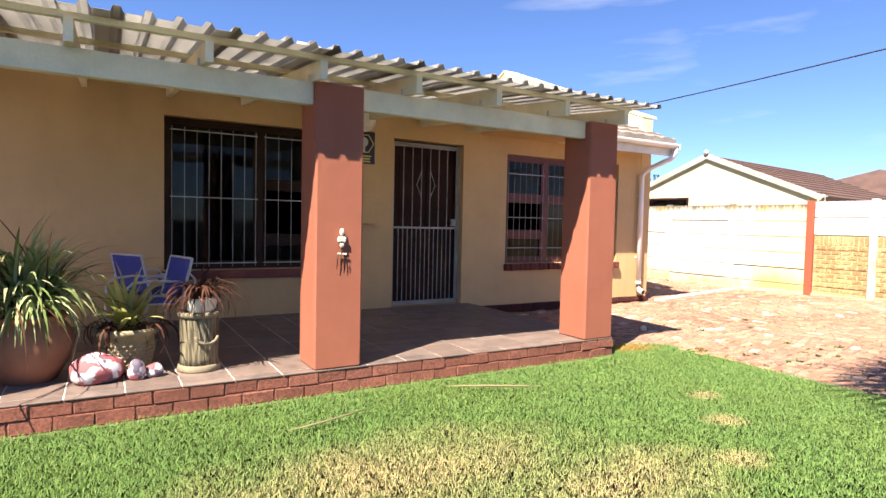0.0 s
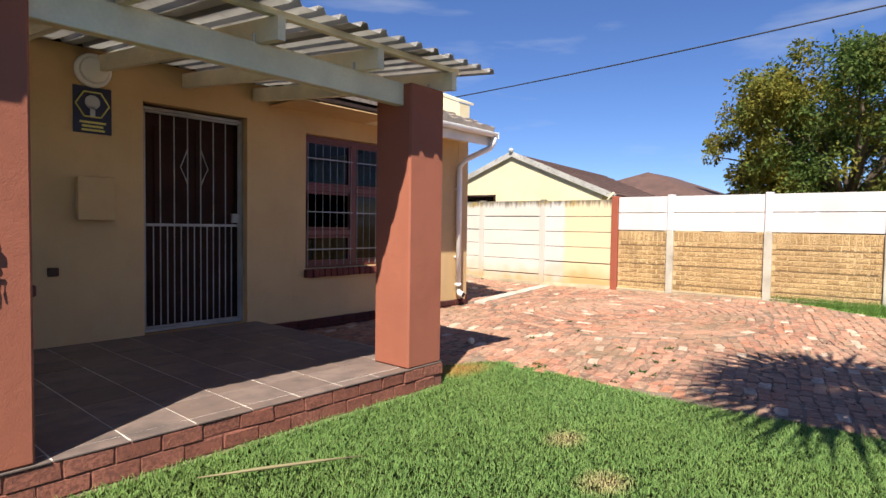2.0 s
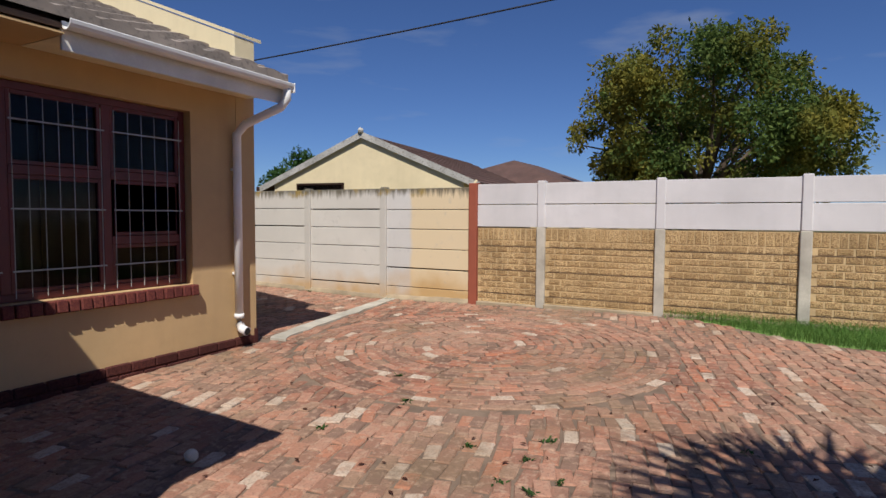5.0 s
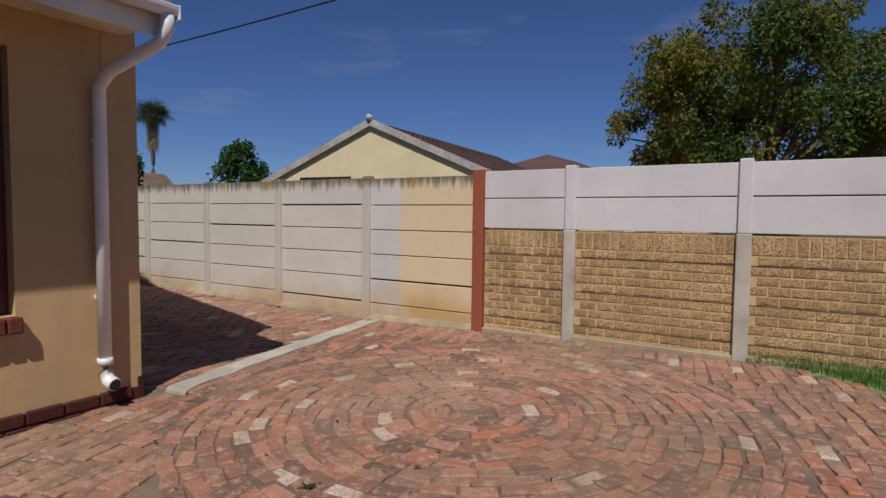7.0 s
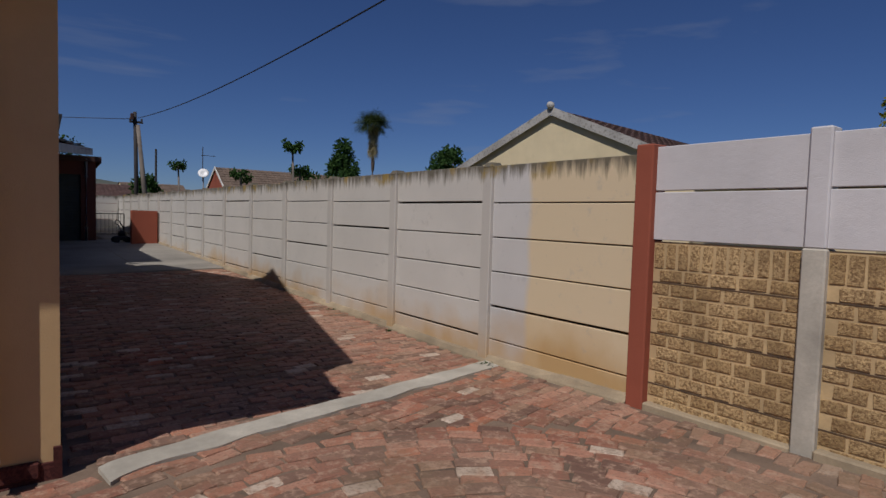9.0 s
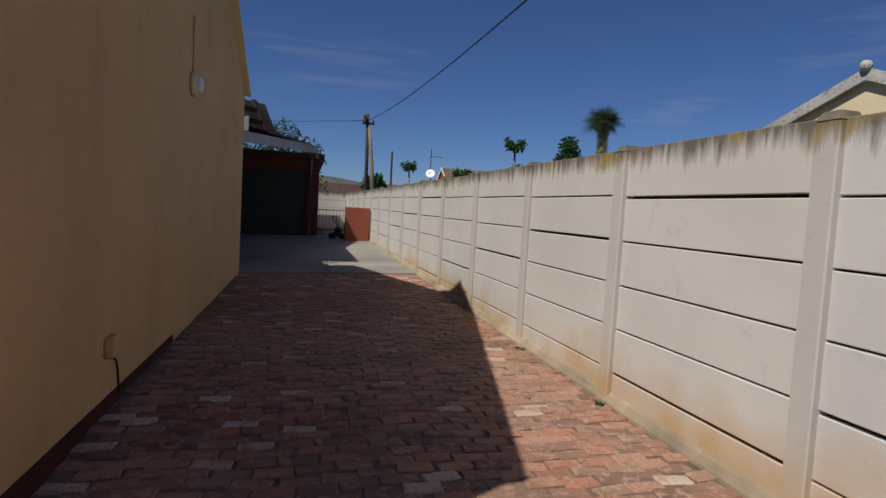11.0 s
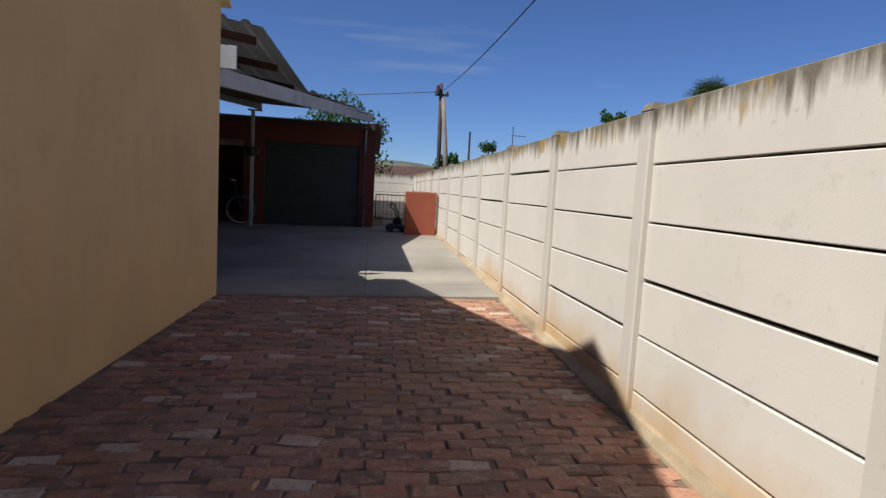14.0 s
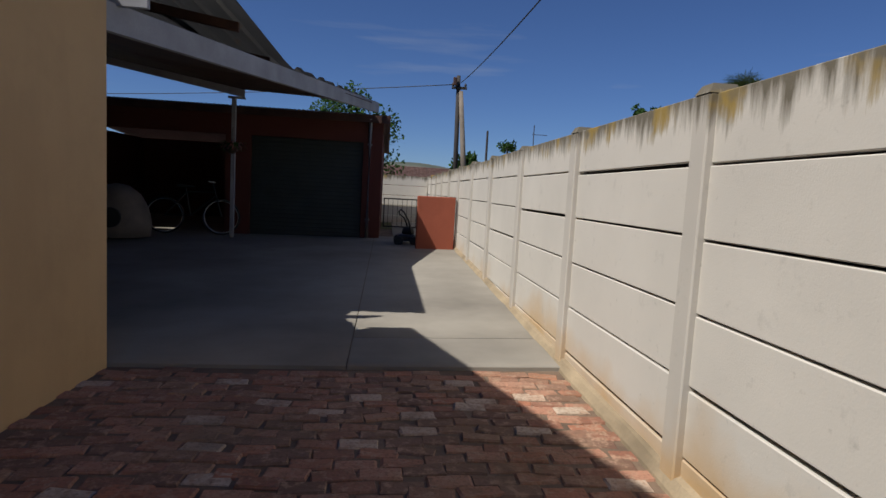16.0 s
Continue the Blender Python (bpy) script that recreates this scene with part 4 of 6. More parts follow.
side_lamp = thing("side_wall_lamp", "round cream bulkhead lamp high on the side wall", "wall lamp", (side_x(10.87), 10.87, 2.42))
bm = lathe(bmesh.new(), [(0.105, 0.0), (0.11, 0.02), (0.10, 0.05), (0.085, 0.058), (0.08, 0.05)], 28)
bmesh.ops.transform(bm, matrix=pose(0, 0, 0, 0, 90, 0), verts=bm.verts)
part("rim", bm, M["parapet"], side_lamp)
bm = lathe(bmesh.new(), [(0.082, 0.045), (0.07, 0.085), (0.03, 0.10)], 28)
bmesh.ops.transform(bm, matrix=pose(0, 0, 0, 0, 90, 0), verts=bm.verts)
part("diffuser", bm, M["lamp_glass"], side_lamp)
part("conduit", tube(bmesh.new(), [(0.012, 0.0, 0.10), (0.012, -0.01, 0.35), (0.012, -0.03, 0.60)], 0.009, 6), M["wall"], side_lamp)
tap = thing("side_box", "small grey electrical box low on the side wall", "electrical box", (side_x(8.76) - 0.002, 8.76, 0.48))
part("box", boxed(0, 0.05, -0.06, 0.06, 0, 0.12, 0.006), M["wall"], tap)
part("wire", tube(bmesh.new(), [(0.014, 0.04, 0.0), (0.016, 0.13, -0.06), (0.014, 0.17, -0.14), (0.016, 0.20, -0.27)], 0.006, 6), M["wire"], tap)

# ---- porch ----
FLOOR, PORCH_Y, PORCH_X = 0.25, 3.83, 3.94
porch = thing("porch", "raised porch with slate tiles and a red brick edge", "porch", kind="structure")
part("base", boxed(-4.9, PORCH_X - 0.012, PORCH_Y + 0.012, FACE - 0.002, -0.1, FLOOR - 0.003), M["grout"], porch)
part("joint", boxed(-4.9, PORCH_X - 0.008, PORCH_Y + 0.008, PORCH_Y + 0.10, -0.1, FLOOR - 0.010), M["riser_joint"], porch)
part("joint", boxed(PORCH_X - 0.1, PORCH_X - 0.006, PORCH_Y + 0.11, FACE - 0.06, -0.1, FLOOR - 0.012), M["riser_joint"], porch)


def worn_brick(length, depth, height, seed):
    r = random.Random(seed)
    bm = boxed(-length / 2, length / 2, 0, depth, 0, height, 0.006)
    for v in bm.verts:
        v.co += Vector((r.uniform(-1, 1), r.uniform(-1, 1), r.uniform(-1, 1))) * 0.0035
    return bm


riser_me = [mesh_data("brick", worn_brick(0.217, 0.09, 0.086, s), M["riser"]) for s in range(6)]
for r, z in enumerate((FLOOR - 0.099, FLOOR - 0.189)):
    x = PORCH_X - (0.0 if r == 0 else 0.105)
    while x > -4.7:
        shared("brick", riser_me[rng.randrange(6)], pose(x - 0.107, PORCH_Y + rng.uniform(-0.004, 0.003), z, 0, rng.uniform(-0.7, 0.7), rng.uniform(-0.8, 0.8)), porch)
        x -= 0.222
    y = PORCH_Y + 0.10 + (0.0 if r == 0 else 0.1)
    while y < FACE - 0.2:
        shared("brick", riser_me[rng.randrange(6)], pose(PORCH_X, y + 0.107, z, 0, 0, 90), porch)
        y += 0.222
T = 0.335
tile_me = [mesh_data("tile", boxed(-T / 2 + 0.004, T / 2 - 0.004, -T / 2 + 0.004, T / 2 - 0.004, -0.012, 0.0, 0.002), M["slate"]) for s in range(1)]
for i in range(26):
    for j in range(8):
        x, y = PORCH_X - 0.02 - T * (i + 0.5), PORCH_Y + 0.10 + T * (j + 0.5)
        if y < FACE - 0.12:
            shared("tile", tile_me[0], pose(x, y, FLOOR + rng.uniform(-0.001, 0.0015), rng.uniform(-0.25, 0.25), rng.uniform(-0.25, 0.25), 0), porch)

back_y = PORCH_Y + 0.10 + 7 * T
back_me = mesh_data("tile", boxed(-T / 2 + 0.004, T / 2 - 0.004, 0.004, FACE - 0.003 - back_y, -0.012, 0.0, 0.002), M["slate"])
for i in range(26):
    shared("tile", back_me, pose(PORCH_X - 0.02 - T * (i + 0.5), back_y, FLOOR + rng.uniform(-0.001, 0.001)), porch)
edge_me = mesh_data("tile", boxed(-T / 2 + 0.004, T / 2 - 0.004, 0.0, 0.099, -0.012, 0.0, 0.003), M["slate"])
for i in range(26):
    shared("tile", edge_me, pose(PORCH_X - 0.02 - T * (i + 0.5), PORCH_Y - 0.003 + rng.uniform(-0.003, 0.003), FLOOR + rng.uniform(-0.001, 0.001)), porch)

PILLARS = (-1.93, 0.80, 3.535)
pillars = []
for x in PILLARS:
    p = thing("pillar", "square terracotta painted porch pillar", "pillar", (x, PORCH_Y, FLOOR), group="porch pillars", kind="structure")
    bm = boxed(0, 0.375, -0.002, 0.375, 0.0, 2.15, 0.012)
    part("shaft", bm, M["pillar"], p)
    pillars.append(p)

pergola = thing("porch_roof", "cream timber porch roof with zinc sheets", "porch roof", kind="structure")
for a, b in zip((-2.65, -1.555, 1.175), (-1.93, 0.80, 3.535)):
    part("beam", boxed(a, b, PORCH_Y + 0.07, PORCH_Y + 0.14, 2.235, 2.402, 0.005), M["beam"], pergola)
RAFTERS = [0.02 + 0.767 * i for i in range(-3, 6)]
for x in RAFTERS:
    bm = prism(bmesh.new(), [(3.70, 2.383), (6.555, 2.668), (6.555, 2.805), (3.70, 2.52)], lambda u, v, s, x=x: Vector((x + (0.05 if s else 0.0), u, v)))
    part("rafter", bm, M["beam"], pergola)
    part("rafter_bolt", rod(bmesh.new(), (x - 0.012, PORCH_Y + 0.105, 2.395), (x - 0.012, PORCH_Y + 0.105, 2.46), 0.008, n=6), M["tin"], pergola)
for y in (3.735, 4.6, 5.5):
    part("purlin", boxed(-2.65, 3.98, y, y + 0.045, 2.522 + (y - 3.7) * 0.1, 2.562 + (y - 3.7) * 0.1, 0.003), M["beam"], pergola)


def ribbed(x0, x1, y0, z0, y1, z1, pitch=0.19, rib=0.036):
    """Box-rib roof sheet running up from (y0, z0) to (y1, z1)."""
    bm = bmesh.new()
    prof = []
    x = x0
    while x < x1:
        prof += [(x, 0.0), (x + pitch * 0.52, 0.0), (x + pitch * 0.62, rib), (x + pitch * 0.84, rib), (x + pitch * 0.94, 0.0)]
        x += pitch
    lo = [bm.verts.new((u, y0, z0 + v)) for u, v in prof]
    hi = [bm.verts.new((u, y1, z1 + v)) for u, v in prof]
    for i in range(len(prof) - 1):
        bm.faces.new((lo[i], lo[i + 1], hi[i + 1], hi[i]))
    bmesh.ops.solidify(bm, geom=list(bm.faces), thickness=0.002)
    return bm


for i in range(10):
    x0 = 4.07 - 0.667 * (i + 1)
    part("roof_sheet", ribbed(x0, x0 + 0.67, 3.565 + rng.uniform(-0.012, 0.012), 2.558 + 0.003 * (i % 2), 6.555, 2.857 + 0.003 * (i % 2), 0.16675), M["tin"], pergola)


# ---- porch plants and furniture ----
def blades(name, parent, material, count, length, width, droop, seed, base=0.03, spread=1.0, up=1.2, n=6):
    """Long arching leaves that spring from one point."""
    r = random.Random(seed)
    verts, faces = [], []
    for _ in range(count):
        a = r.uniform(0, 2 * math.pi)
        L, w = length * r.uniform(0.55, 1.1), width * r.uniform(0.6, 1.2)
        d = Vector((math.cos(a), math.sin(a), 0))
        side = Vector((-d.y, d.x, 0))
        p = Vector((r.uniform(-1, 1) * base, r.uniform(-1, 1) * base, 0))
        pitch = r.uniform(0.35, 1.0) * up
        fall = droop * r.uniform(0.6, 1.4)
        k0 = len(verts)
        for i in range(n + 1):
            u = i / n
            ww = w * (1 - u ** 2.5) * (0.6 + 0.8 * min(1, u * 3)) * 0.5 + 0.0004
            verts += [tuple(p - side * ww), tuple(p + side * ww + Vector((0, 0, ww * 0.25)))]
            ang = pitch - fall * u * 2.0
            p = p + (d * math.cos(ang) * spread + Vector((0, 0, math.sin(ang)))) * (L / n)
        for i in range(n):
            q = k0 + 2 * i
            faces.append((q, q + 1, q + 3, q + 2))
    return raw_mesh(name, verts, faces, material, parent)


def pot_soil(parent, radius, z):
    part("soil", lathe(bmesh.new(), [(radius, z - 0.02), (radius * 0.6, z), (0.01, z + 0.008)], 20), M["bark"], parent)


pot = thing("clay_pot_plant", "large round terracotta pot with a bushy striped strap-leaved plant", "potted plant", (-0.99, 4.42, FLOOR))
part("pot", lathe(bmesh.new(), [(0.145, 0.0), (0.16, 0.01), (0.235, 0.14), (0.262, 0.25), (0.25, 0.33), (0.205, 0.395), (0.198, 0.41), (0.235, 0.44), (0.24, 0.452), (0.215, 0.455), (0.19, 0.43), (0.185, 0.40)], 40), M["clay"], pot)
pot_soil(pot, 0.188, 0.42)
b = blades("leaves", pot, M["leaf_strap"], 520, 0.84, 0.021, 0.86, 3, 0.11, spread=0.62, up=1.66, n=10)
b.location.z = 0.42
b = blades("dry_leaves", pot, M["leaf_dry"], 34, 1.15, 0.010, 0.8, 5, 0.1, up=1.5, n=9)
b.location.z = 0.42

pot = thing("cast_pot_plant", "woven-pattern cast pot with spiky yellow-edged leaves", "potted plant", (-0.41, 4.43, FLOOR))
part("pot", lathe(bmesh.new(), [(0.13, 0.0), (0.15, 0.02), (0.185, 0.22), (0.195, 0.27), (0.22, 0.285), (0.225, 0.315), (0.20, 0.325), (0.175, 0.30)], 32), M["cast_pot"], pot)
bm = bmesh.new()
for row in range(7):
    for i in range(26):
        a = 2 * math.pi * (i + 0.5 * (row % 2)) / 26
        rr, z = 0.152 + 0.0055 * row, 0.035 + 0.028 * row
        block(bm, rr * math.cos(a) - 0.012, rr * math.cos(a) + 0.012, rr * math.sin(a) - 0.012, rr * math.sin(a) + 0.012, z, z + 0.018, 0.005)
part("weave", bm, M["cast_pot"], pot)
pot_soil(pot, 0.178, 0.31)
b = blades("leaves", pot, M["leaf_spiky"], 70, 0.50, 0.034, 0.36, 8, 0.05, up=1.55)
b.location.z = 0.30
b = blades("dry_leaves", pot, M["leaf_dry"], 60, 0.42, 0.012, 1.7, 9, 0.17, up=1.1)
b.location.z = 0.31

pot = thing("log_pot", "tall cast planter shaped like a log with a rope handle", "planter", (0.06, 4.26, FLOOR))
part("body", lathe(bmesh.new(), [(0.135, 0.04), (0.132, 0.10), (0.135, 0.38), (0.13, 0.40)], 36), M["log_pot"], pot)
part("foot", lathe(bmesh.new(), [(0.148, 0.0), (0.152, 0.012), (0.15, 0.042), (0.138, 0.05)], 36), M["log_rim"], pot)
part("rim", lathe(bmesh.new(), [(0.136, 0.395), (0.15, 0.405), (0.152, 0.43), (0.13, 0.438), (0.11, 0.43)], 36), M["log_rim"], pot)
hang = [(0.03 + 0.075 * math.cos(a), -0.146 - 0.012 * math.sin(a), 0.27 + 0.055 * -math.sin(a)) for a in [math.pi * i / 10 for i in range(11)]]
part("rope_handle", tube(bmesh.new(), hang, 0.011, 8), M["log_rim"], pot)
bowl = thing("white_pot_plant", "small chipped white pot with dry reddish grass on the log planter", "potted plant", (0.07, 4.26, FLOOR + 0.432))
part("pot", lathe(bmesh.new(), [(0.08, 0.0), (0.10, 0.02), (0.118, 0.09), (0.122, 0.105), (0.108, 0.105), (0.10, 0.085)], 28), M["white"], bowl)
pot_soil(bowl, 0.102, 0.092)
b = blades("leaves", bowl, M["leaf_dry"], 160, 0.44, 0.011, 1.15, 12, 0.06, up=1.35)
b.location.z = 0.09


def boulder(name, at, sx, sy, sz, seed, label):
    bm = bmesh.new()
    bmesh.ops.create_icosphere(bm, subdivisions=3, radius=1.0)
    for v in bm.verts:
        k = 1 + 0.16 * noise.noise(v.co * 1.3 + Vector((seed, 0, 0)))
        v.co = Vector((v.co.x * sx * k, v.co.y * sy * k, max(-0.75, v.co.z * k) * sz))
    for f in bm.faces:
        f.smooth = True
    ob = part(name, bm, M["stone"])
    ob.location = (at[0], at[1], FLOOR + sz * 0.75)
    return tagged(ob, label, "stone", "painted stones")


boulder("painted_stone", (-0.60, 4.17), 0.165, 0.11, 0.115, 1, "white stone painted with red and black swirls")
boulder("painted_stone", (-0.36, 4.13), 0.055, 0.05, 0.085, 2, "small upright painted stone with red top")
boulder("painted_stone", (-0.245, 4.17), 0.06, 0.05, 0.055, 3, "small reddish stone on the porch edge")


def patio_chair(at, turn):
    """A tubular steel chair with a blue sling seat and back."""
    c = thing("patio_chair", "white tubular patio chair with blue woven seat", "chair", at, group="patio chairs", turn=turn)
    for s in (-1, 1):
        x = 0.27 * s
        part("armrest", tube(bmesh.new(), [(x, -0.26, 0.0), (x, -0.27, 0.30), (x, -0.26, 0.58), (x, -0.20, 0.645), (x, -0.05, 0.66), (x, 0.18, 0.64), (x, 0.27, 0.60)], 0.013, 8), M["tube"], c)
        part("leg", tube(bmesh.new(), [(x * 0.96, 0.34, 0.0), (x * 0.96, 0.20, 0.38), (x * 0.96, 0.20, 0.44), (x * 0.96, 0.29, 0.86)], 0.013, 8), M["tube"], c)
        part("seat_rail", tube(bmesh.new(), [(x * 0.92, -0.25, 0.44), (x * 0.92, 0.20, 0.41)], 0.011, 8), M["tube"], c)
    bm = prism(bmesh.new(), [(-0.25, 0.445), (-0.05, 0.43), (0.20, 0.415), (0.20, 0.42), (-0.05, 0.437), (-0.25, 0.452)], lambda u, v, s: Vector((0.245 if s else -0.245, u, v)))
    part("seat", bm, M["blue"], c)
    bm = prism(bmesh.new(), [(0.205, 0.46), (0.25, 0.68), (0.285, 0.87), (0.292, 0.87), (0.258, 0.68), (0.213, 0.46)], lambda u, v, s: Vector((0.245 if s else -0.245, u, v)))
    part("backrest", bm, M["blue"], c)
    part("top_rail", tube(bmesh.new(), [(-0.26, 0.29, 0.865), (0.26, 0.29, 0.865)], 0.012, 8), M["tube"], c)
    c.scale = (1.0, 1.0, 0.88)
    return c


patio_chair((-0.22, 5.42, FLOOR), -76)
patio_chair((-0.12, 6.13, FLOOR), 118)
patio_chair((-1.75, 5.75, FLOOR), 60)
table = thing("patio_table", "white tubular garden table with a round top", "table", (-1.25, 5.45, FLOOR))
part("tabletop", lathe(bmesh.new(), [(0.36, 0.69), (0.375, 0.70), (0.375, 0.715), (0.36, 0.722), (0.02, 0.722)], 36), M["tube"], table)
for i in range(4):
    a = math.pi / 4 + math.pi / 2 * i
    part("leg", tube(bmesh.new(), [(0.30 * math.cos(a), 0.30 * math.sin(a), 0.0), (0.24 * math.cos(a), 0.24 * math.sin(a), 0.4), (0.29 * math.cos(a), 0.29 * math.sin(a), 0.69)], 0.014, 8), M["tube"], table)
part("ring", tube(bmesh.new(), [(0.24 * math.cos(a), 0.24 * math.sin(a), 0.40) for a in [2 * math.pi * i / 20 for i in range(21)]], 0.009, 6), M["tube"], table)

charm = thing("hanging_ornament", "shell and rusty fork ornament hanging on the pillar", "ornament", (1.0, PORCH_Y - 0.004, 1.06))
charm.scale = (0.85, 0.55, 0.92)
part("hook", rod(bmesh.new(), (0, 0.0, 0.275), (0, -0.03, 0.275), 0.005, n=6), M["bronze"], charm)
bm = bmesh.new()
bmesh.ops.create_icosphere(bm, subdivisions=2, radius=0.028, matrix=Matrix.Translation((0.0, -0.03, 0.25)) @ Matrix.Diagonal((0.8, 0.8, 1.2, 1)))
part("shell", bm, M["bone"], charm)
part("block", boxed(-0.04, 0.04, -0.055, -0.008, 0.165, 0.215, 0.012), M["bone"], charm)
bm = bmesh.new()
bmesh.ops.create_icosphere(bm, subdivisions=2, radius=0.022, matrix=Matrix.Translation((0.0, -0.035, 0.145)))
part("bead", bm, M["bone"], charm)
part("cord", rod(bmesh.new(), (0, -0.032, 0.07), (0, -0.032, 0.15), 0.007, n=6), M["bronze"], charm)
part("bar", rod(bmesh.new(), (-0.04, -0.03, 0.075), (0.045, -0.03, 0.07), 0.008, n=6), M["bone"], charm)
for i, x in enumerate((-0.036, -0.005, 0.024, 0.046)):
    part("tine", tube(bmesh.new(), [(x, -0.03, 0.075), (x - 0.004, -0.034, 0.01), (x - 0.008 + 0.006 * i, -0.028, -0.055 + 0.02 * (i % 2))], [0.007, 0.006, 0.003], 6), M["bronze"], charm)

ball = thing("ball", "small dirty white ball on the paving", "ball", (5.337, 4.635, land(5.34, 4.63) + 0.035))
bm = bmesh.new()
bmesh.ops.create_uvsphere(bm, u_segments=20, v_segments=12, radius=0.038)
for f in bm.faces:
    f.smooth = True
part("shell", bm, M["ball"], ball)
bm = tube(bmesh.new(), [(0.0383 * math.cos(a), 0.0383 * math.sin(a) * math.cos(0.5), 0.0383 * math.sin(a) * math.sin(0.5)) for a in [2 * math.pi * i / 24 for i in range(25)]], 0.0015, 5)
part("seam", bm, M["bone"], ball)


# ---- carport, garage and back yard ----
part_fascia = thing("back_eave", "grey-white fascia board along the rear eave", "fascia", kind="structure")
part("board", boxed(-5.0, 7.97, 15.41, 15.45, 2.56, 2.80, 0.004), M["old_white"], part_fascia)

carport = thing("carport", "grey timber carport with a sloping corrugated roof", "carport", kind="structure")


def edge_at(y):
    """The open edge of the carport roof: x and height."""
    if y < 18.65:
        u = (y - 14.9) / 3.75
        return 8.20 + 0.12 * u, 3.05 - 0.12 * u
    u = (y - 18.65) / 4.15
    return 8.32 + 1.05 * u, 2.93 + 0.21 * u


def carport_sheet(y0, y1, step):
    """One box-rib sheet strip whose ribs run along the drive; its open side is cut square."""
    bm = bmesh.new()
    (xa, za), (xb, zb) = edge_at(y0), edge_at(y1)
    if step:
        xb = xa
    prof = []
    u = 0.0
    while u < 6.2:
        prof += [(u, 0.0), (u + 0.12, 0.0), (u + 0.145, 0.036), (u + 0.205, 0.036), (u + 0.23, 0.0)]
        u += 0.25
    near = [bm.verts.new((xa - u, y0, za + 0.153 * u + lift)) for u, lift in prof]
    far = [bm.verts.new((xb - u, y1, zb + 0.153 * u + lift)) for u, lift in prof]
    for a in range(len(prof) - 1):
        bm.faces.new((near[a], near[a + 1], far[a + 1], far[a]))
    bmesh.ops.solidify(bm, geom=list(bm.faces), thickness=0.003)
    part("roof_sheet", bm, M["tin_old"], carport)


carport_sheet(15.47, 18.65, False)
for k in range(5):
    carport_sheet(18.63 + 0.83 * k, 19.48 + 0.83 * k, True)


def plank(bm, a, b, w, h):
    """A squared timber from a to b, w wide and h high, standing on its lower edge."""
    a, b = Vector(a), Vector(b)
    d = (b - a).normalized()
    s = Vector((d.y, -d.x, 0)).normalized() * (w / 2)
    up = Vector((0, 0, h))
    ring = [[bm.verts.new(p + q) for q in (-s, s, s + up, -s + up)] for p in (a, b)]
    bm.faces.new(ring[0])
    bm.faces.new(ring[1][::-1])
    for i in range(4):
        bm.faces.new((ring[0][i], ring[1][i], ring[1][(i + 1) % 4], ring[0][(i + 1) % 4]))
    bmesh.ops.recalc_face_normals(bm, faces=bm.faces)
    return bm


part("beam", plank(bmesh.new(), (7.66, 15.08, 2.36), (9.37, 22.8, 2.93), 0.06, 0.19), M["old_white"], carport)
part("beam", plank(bmesh.new(), (6.98, 22.2, 2.96), (3.2, 22.2, 3.62), 0.07, 0.17), M["old_white"], carport)
part("beam", plank(bmesh.new(), (9.3, 22.5, 2.95), (2.4, 22.5, 3.95), 0.06, 0.14), M["old_white"], carport)
for y in (15.9, 17.2, 18.5, 19.8, 21.1):
    x, z = edge_at(y)
    part("rafter", plank(bmesh.new(), (x - 0.16, y, z - 0.09), (x - 6.0, y, z + 0.81), 0.05, 0.09), M["rust_tin"], carport)
for k in (1.3, 2.8, 4.4):
    (x0, z0), (x1, z1) = edge_at(15.0), edge_at(22.7)
    part("purlin", plank(bmesh.new(), (x0 - k, 15.5, z0 + 0.153 * k - 0.16), (x1 - k, 22.7, z1 + 0.153 * k - 0.16), 0.05, 0.07), M["rust_tin"], carport)
board = [(7.62, 15.12, 2.50), (9.28, 22.15, 3.02), (6.98, 22.15, 3.09), (2.45, 22.15, 3.86), (2.45, 15.12, 3.30)]
bm = bmesh.new()
lower = [bm.verts.new(p) for p in board]
upper = [bm.verts.new((x, y, z + 0.012)) for x, y, z in board]
hub, cap = bm.verts.new((6.2, 19.0, 3.0)), bm.verts.new((6.2, 19.0, 3.012))
for a in range(5):
    b = (a + 1) % 5
    bm.faces.new((lower[a], lower[b], hub))
    bm.faces.new((upper[b], upper[a], cap))
    bm.faces.new((lower[b], lower[a], upper[a], upper[b]))
part("ceiling_board", bm, M["rust_tin"], carport, "dull brown boards under the carport roof")
part("post", boxed(6.765, 6.835, 22.165, 22.235, 0.40, 2.96, 0.004), M["old_white"], carport)
part("bracket", boxed(6.70, 6.99, 22.15, 22.25, 2.93, 2.965, 0.004), M["old_white"], carport)
part("post", boxed(3.5, 3.57, 22.165, 22.235, 0.40, 3.55, 0.004), M["old_white"], carport)

basket = thing("hanging_basket", "hanging basket of pink flowers on the carport post", "hanging basket", (6.80, 22.08, 2.05))
part("bowl", lathe(bmesh.new(), [(0.04, -0.12), (0.12, -0.06), (0.16, 0.0), (0.15, 0.005)], 20), M["rust_tin"], basket)
b = blades("leaves", basket, M["leaf_dark"], 70, 0.28, 0.03, 1.3, 21, 0.1)
petal = leaf("pink petal", (0.45, 0.16, 0.18), (0.62, 0.34, 0.34))
b = blades("flowers", basket, petal, 46, 0.24, 0.045, 1.2, 22, 0.1, n=4)
part("hook", tube(bmesh.new(), [(0, 0.0, 0.0), (0, 0.02, 0.3), (0, 0.09, 0.36)], 0.006, 6), M["black_steel"], basket)

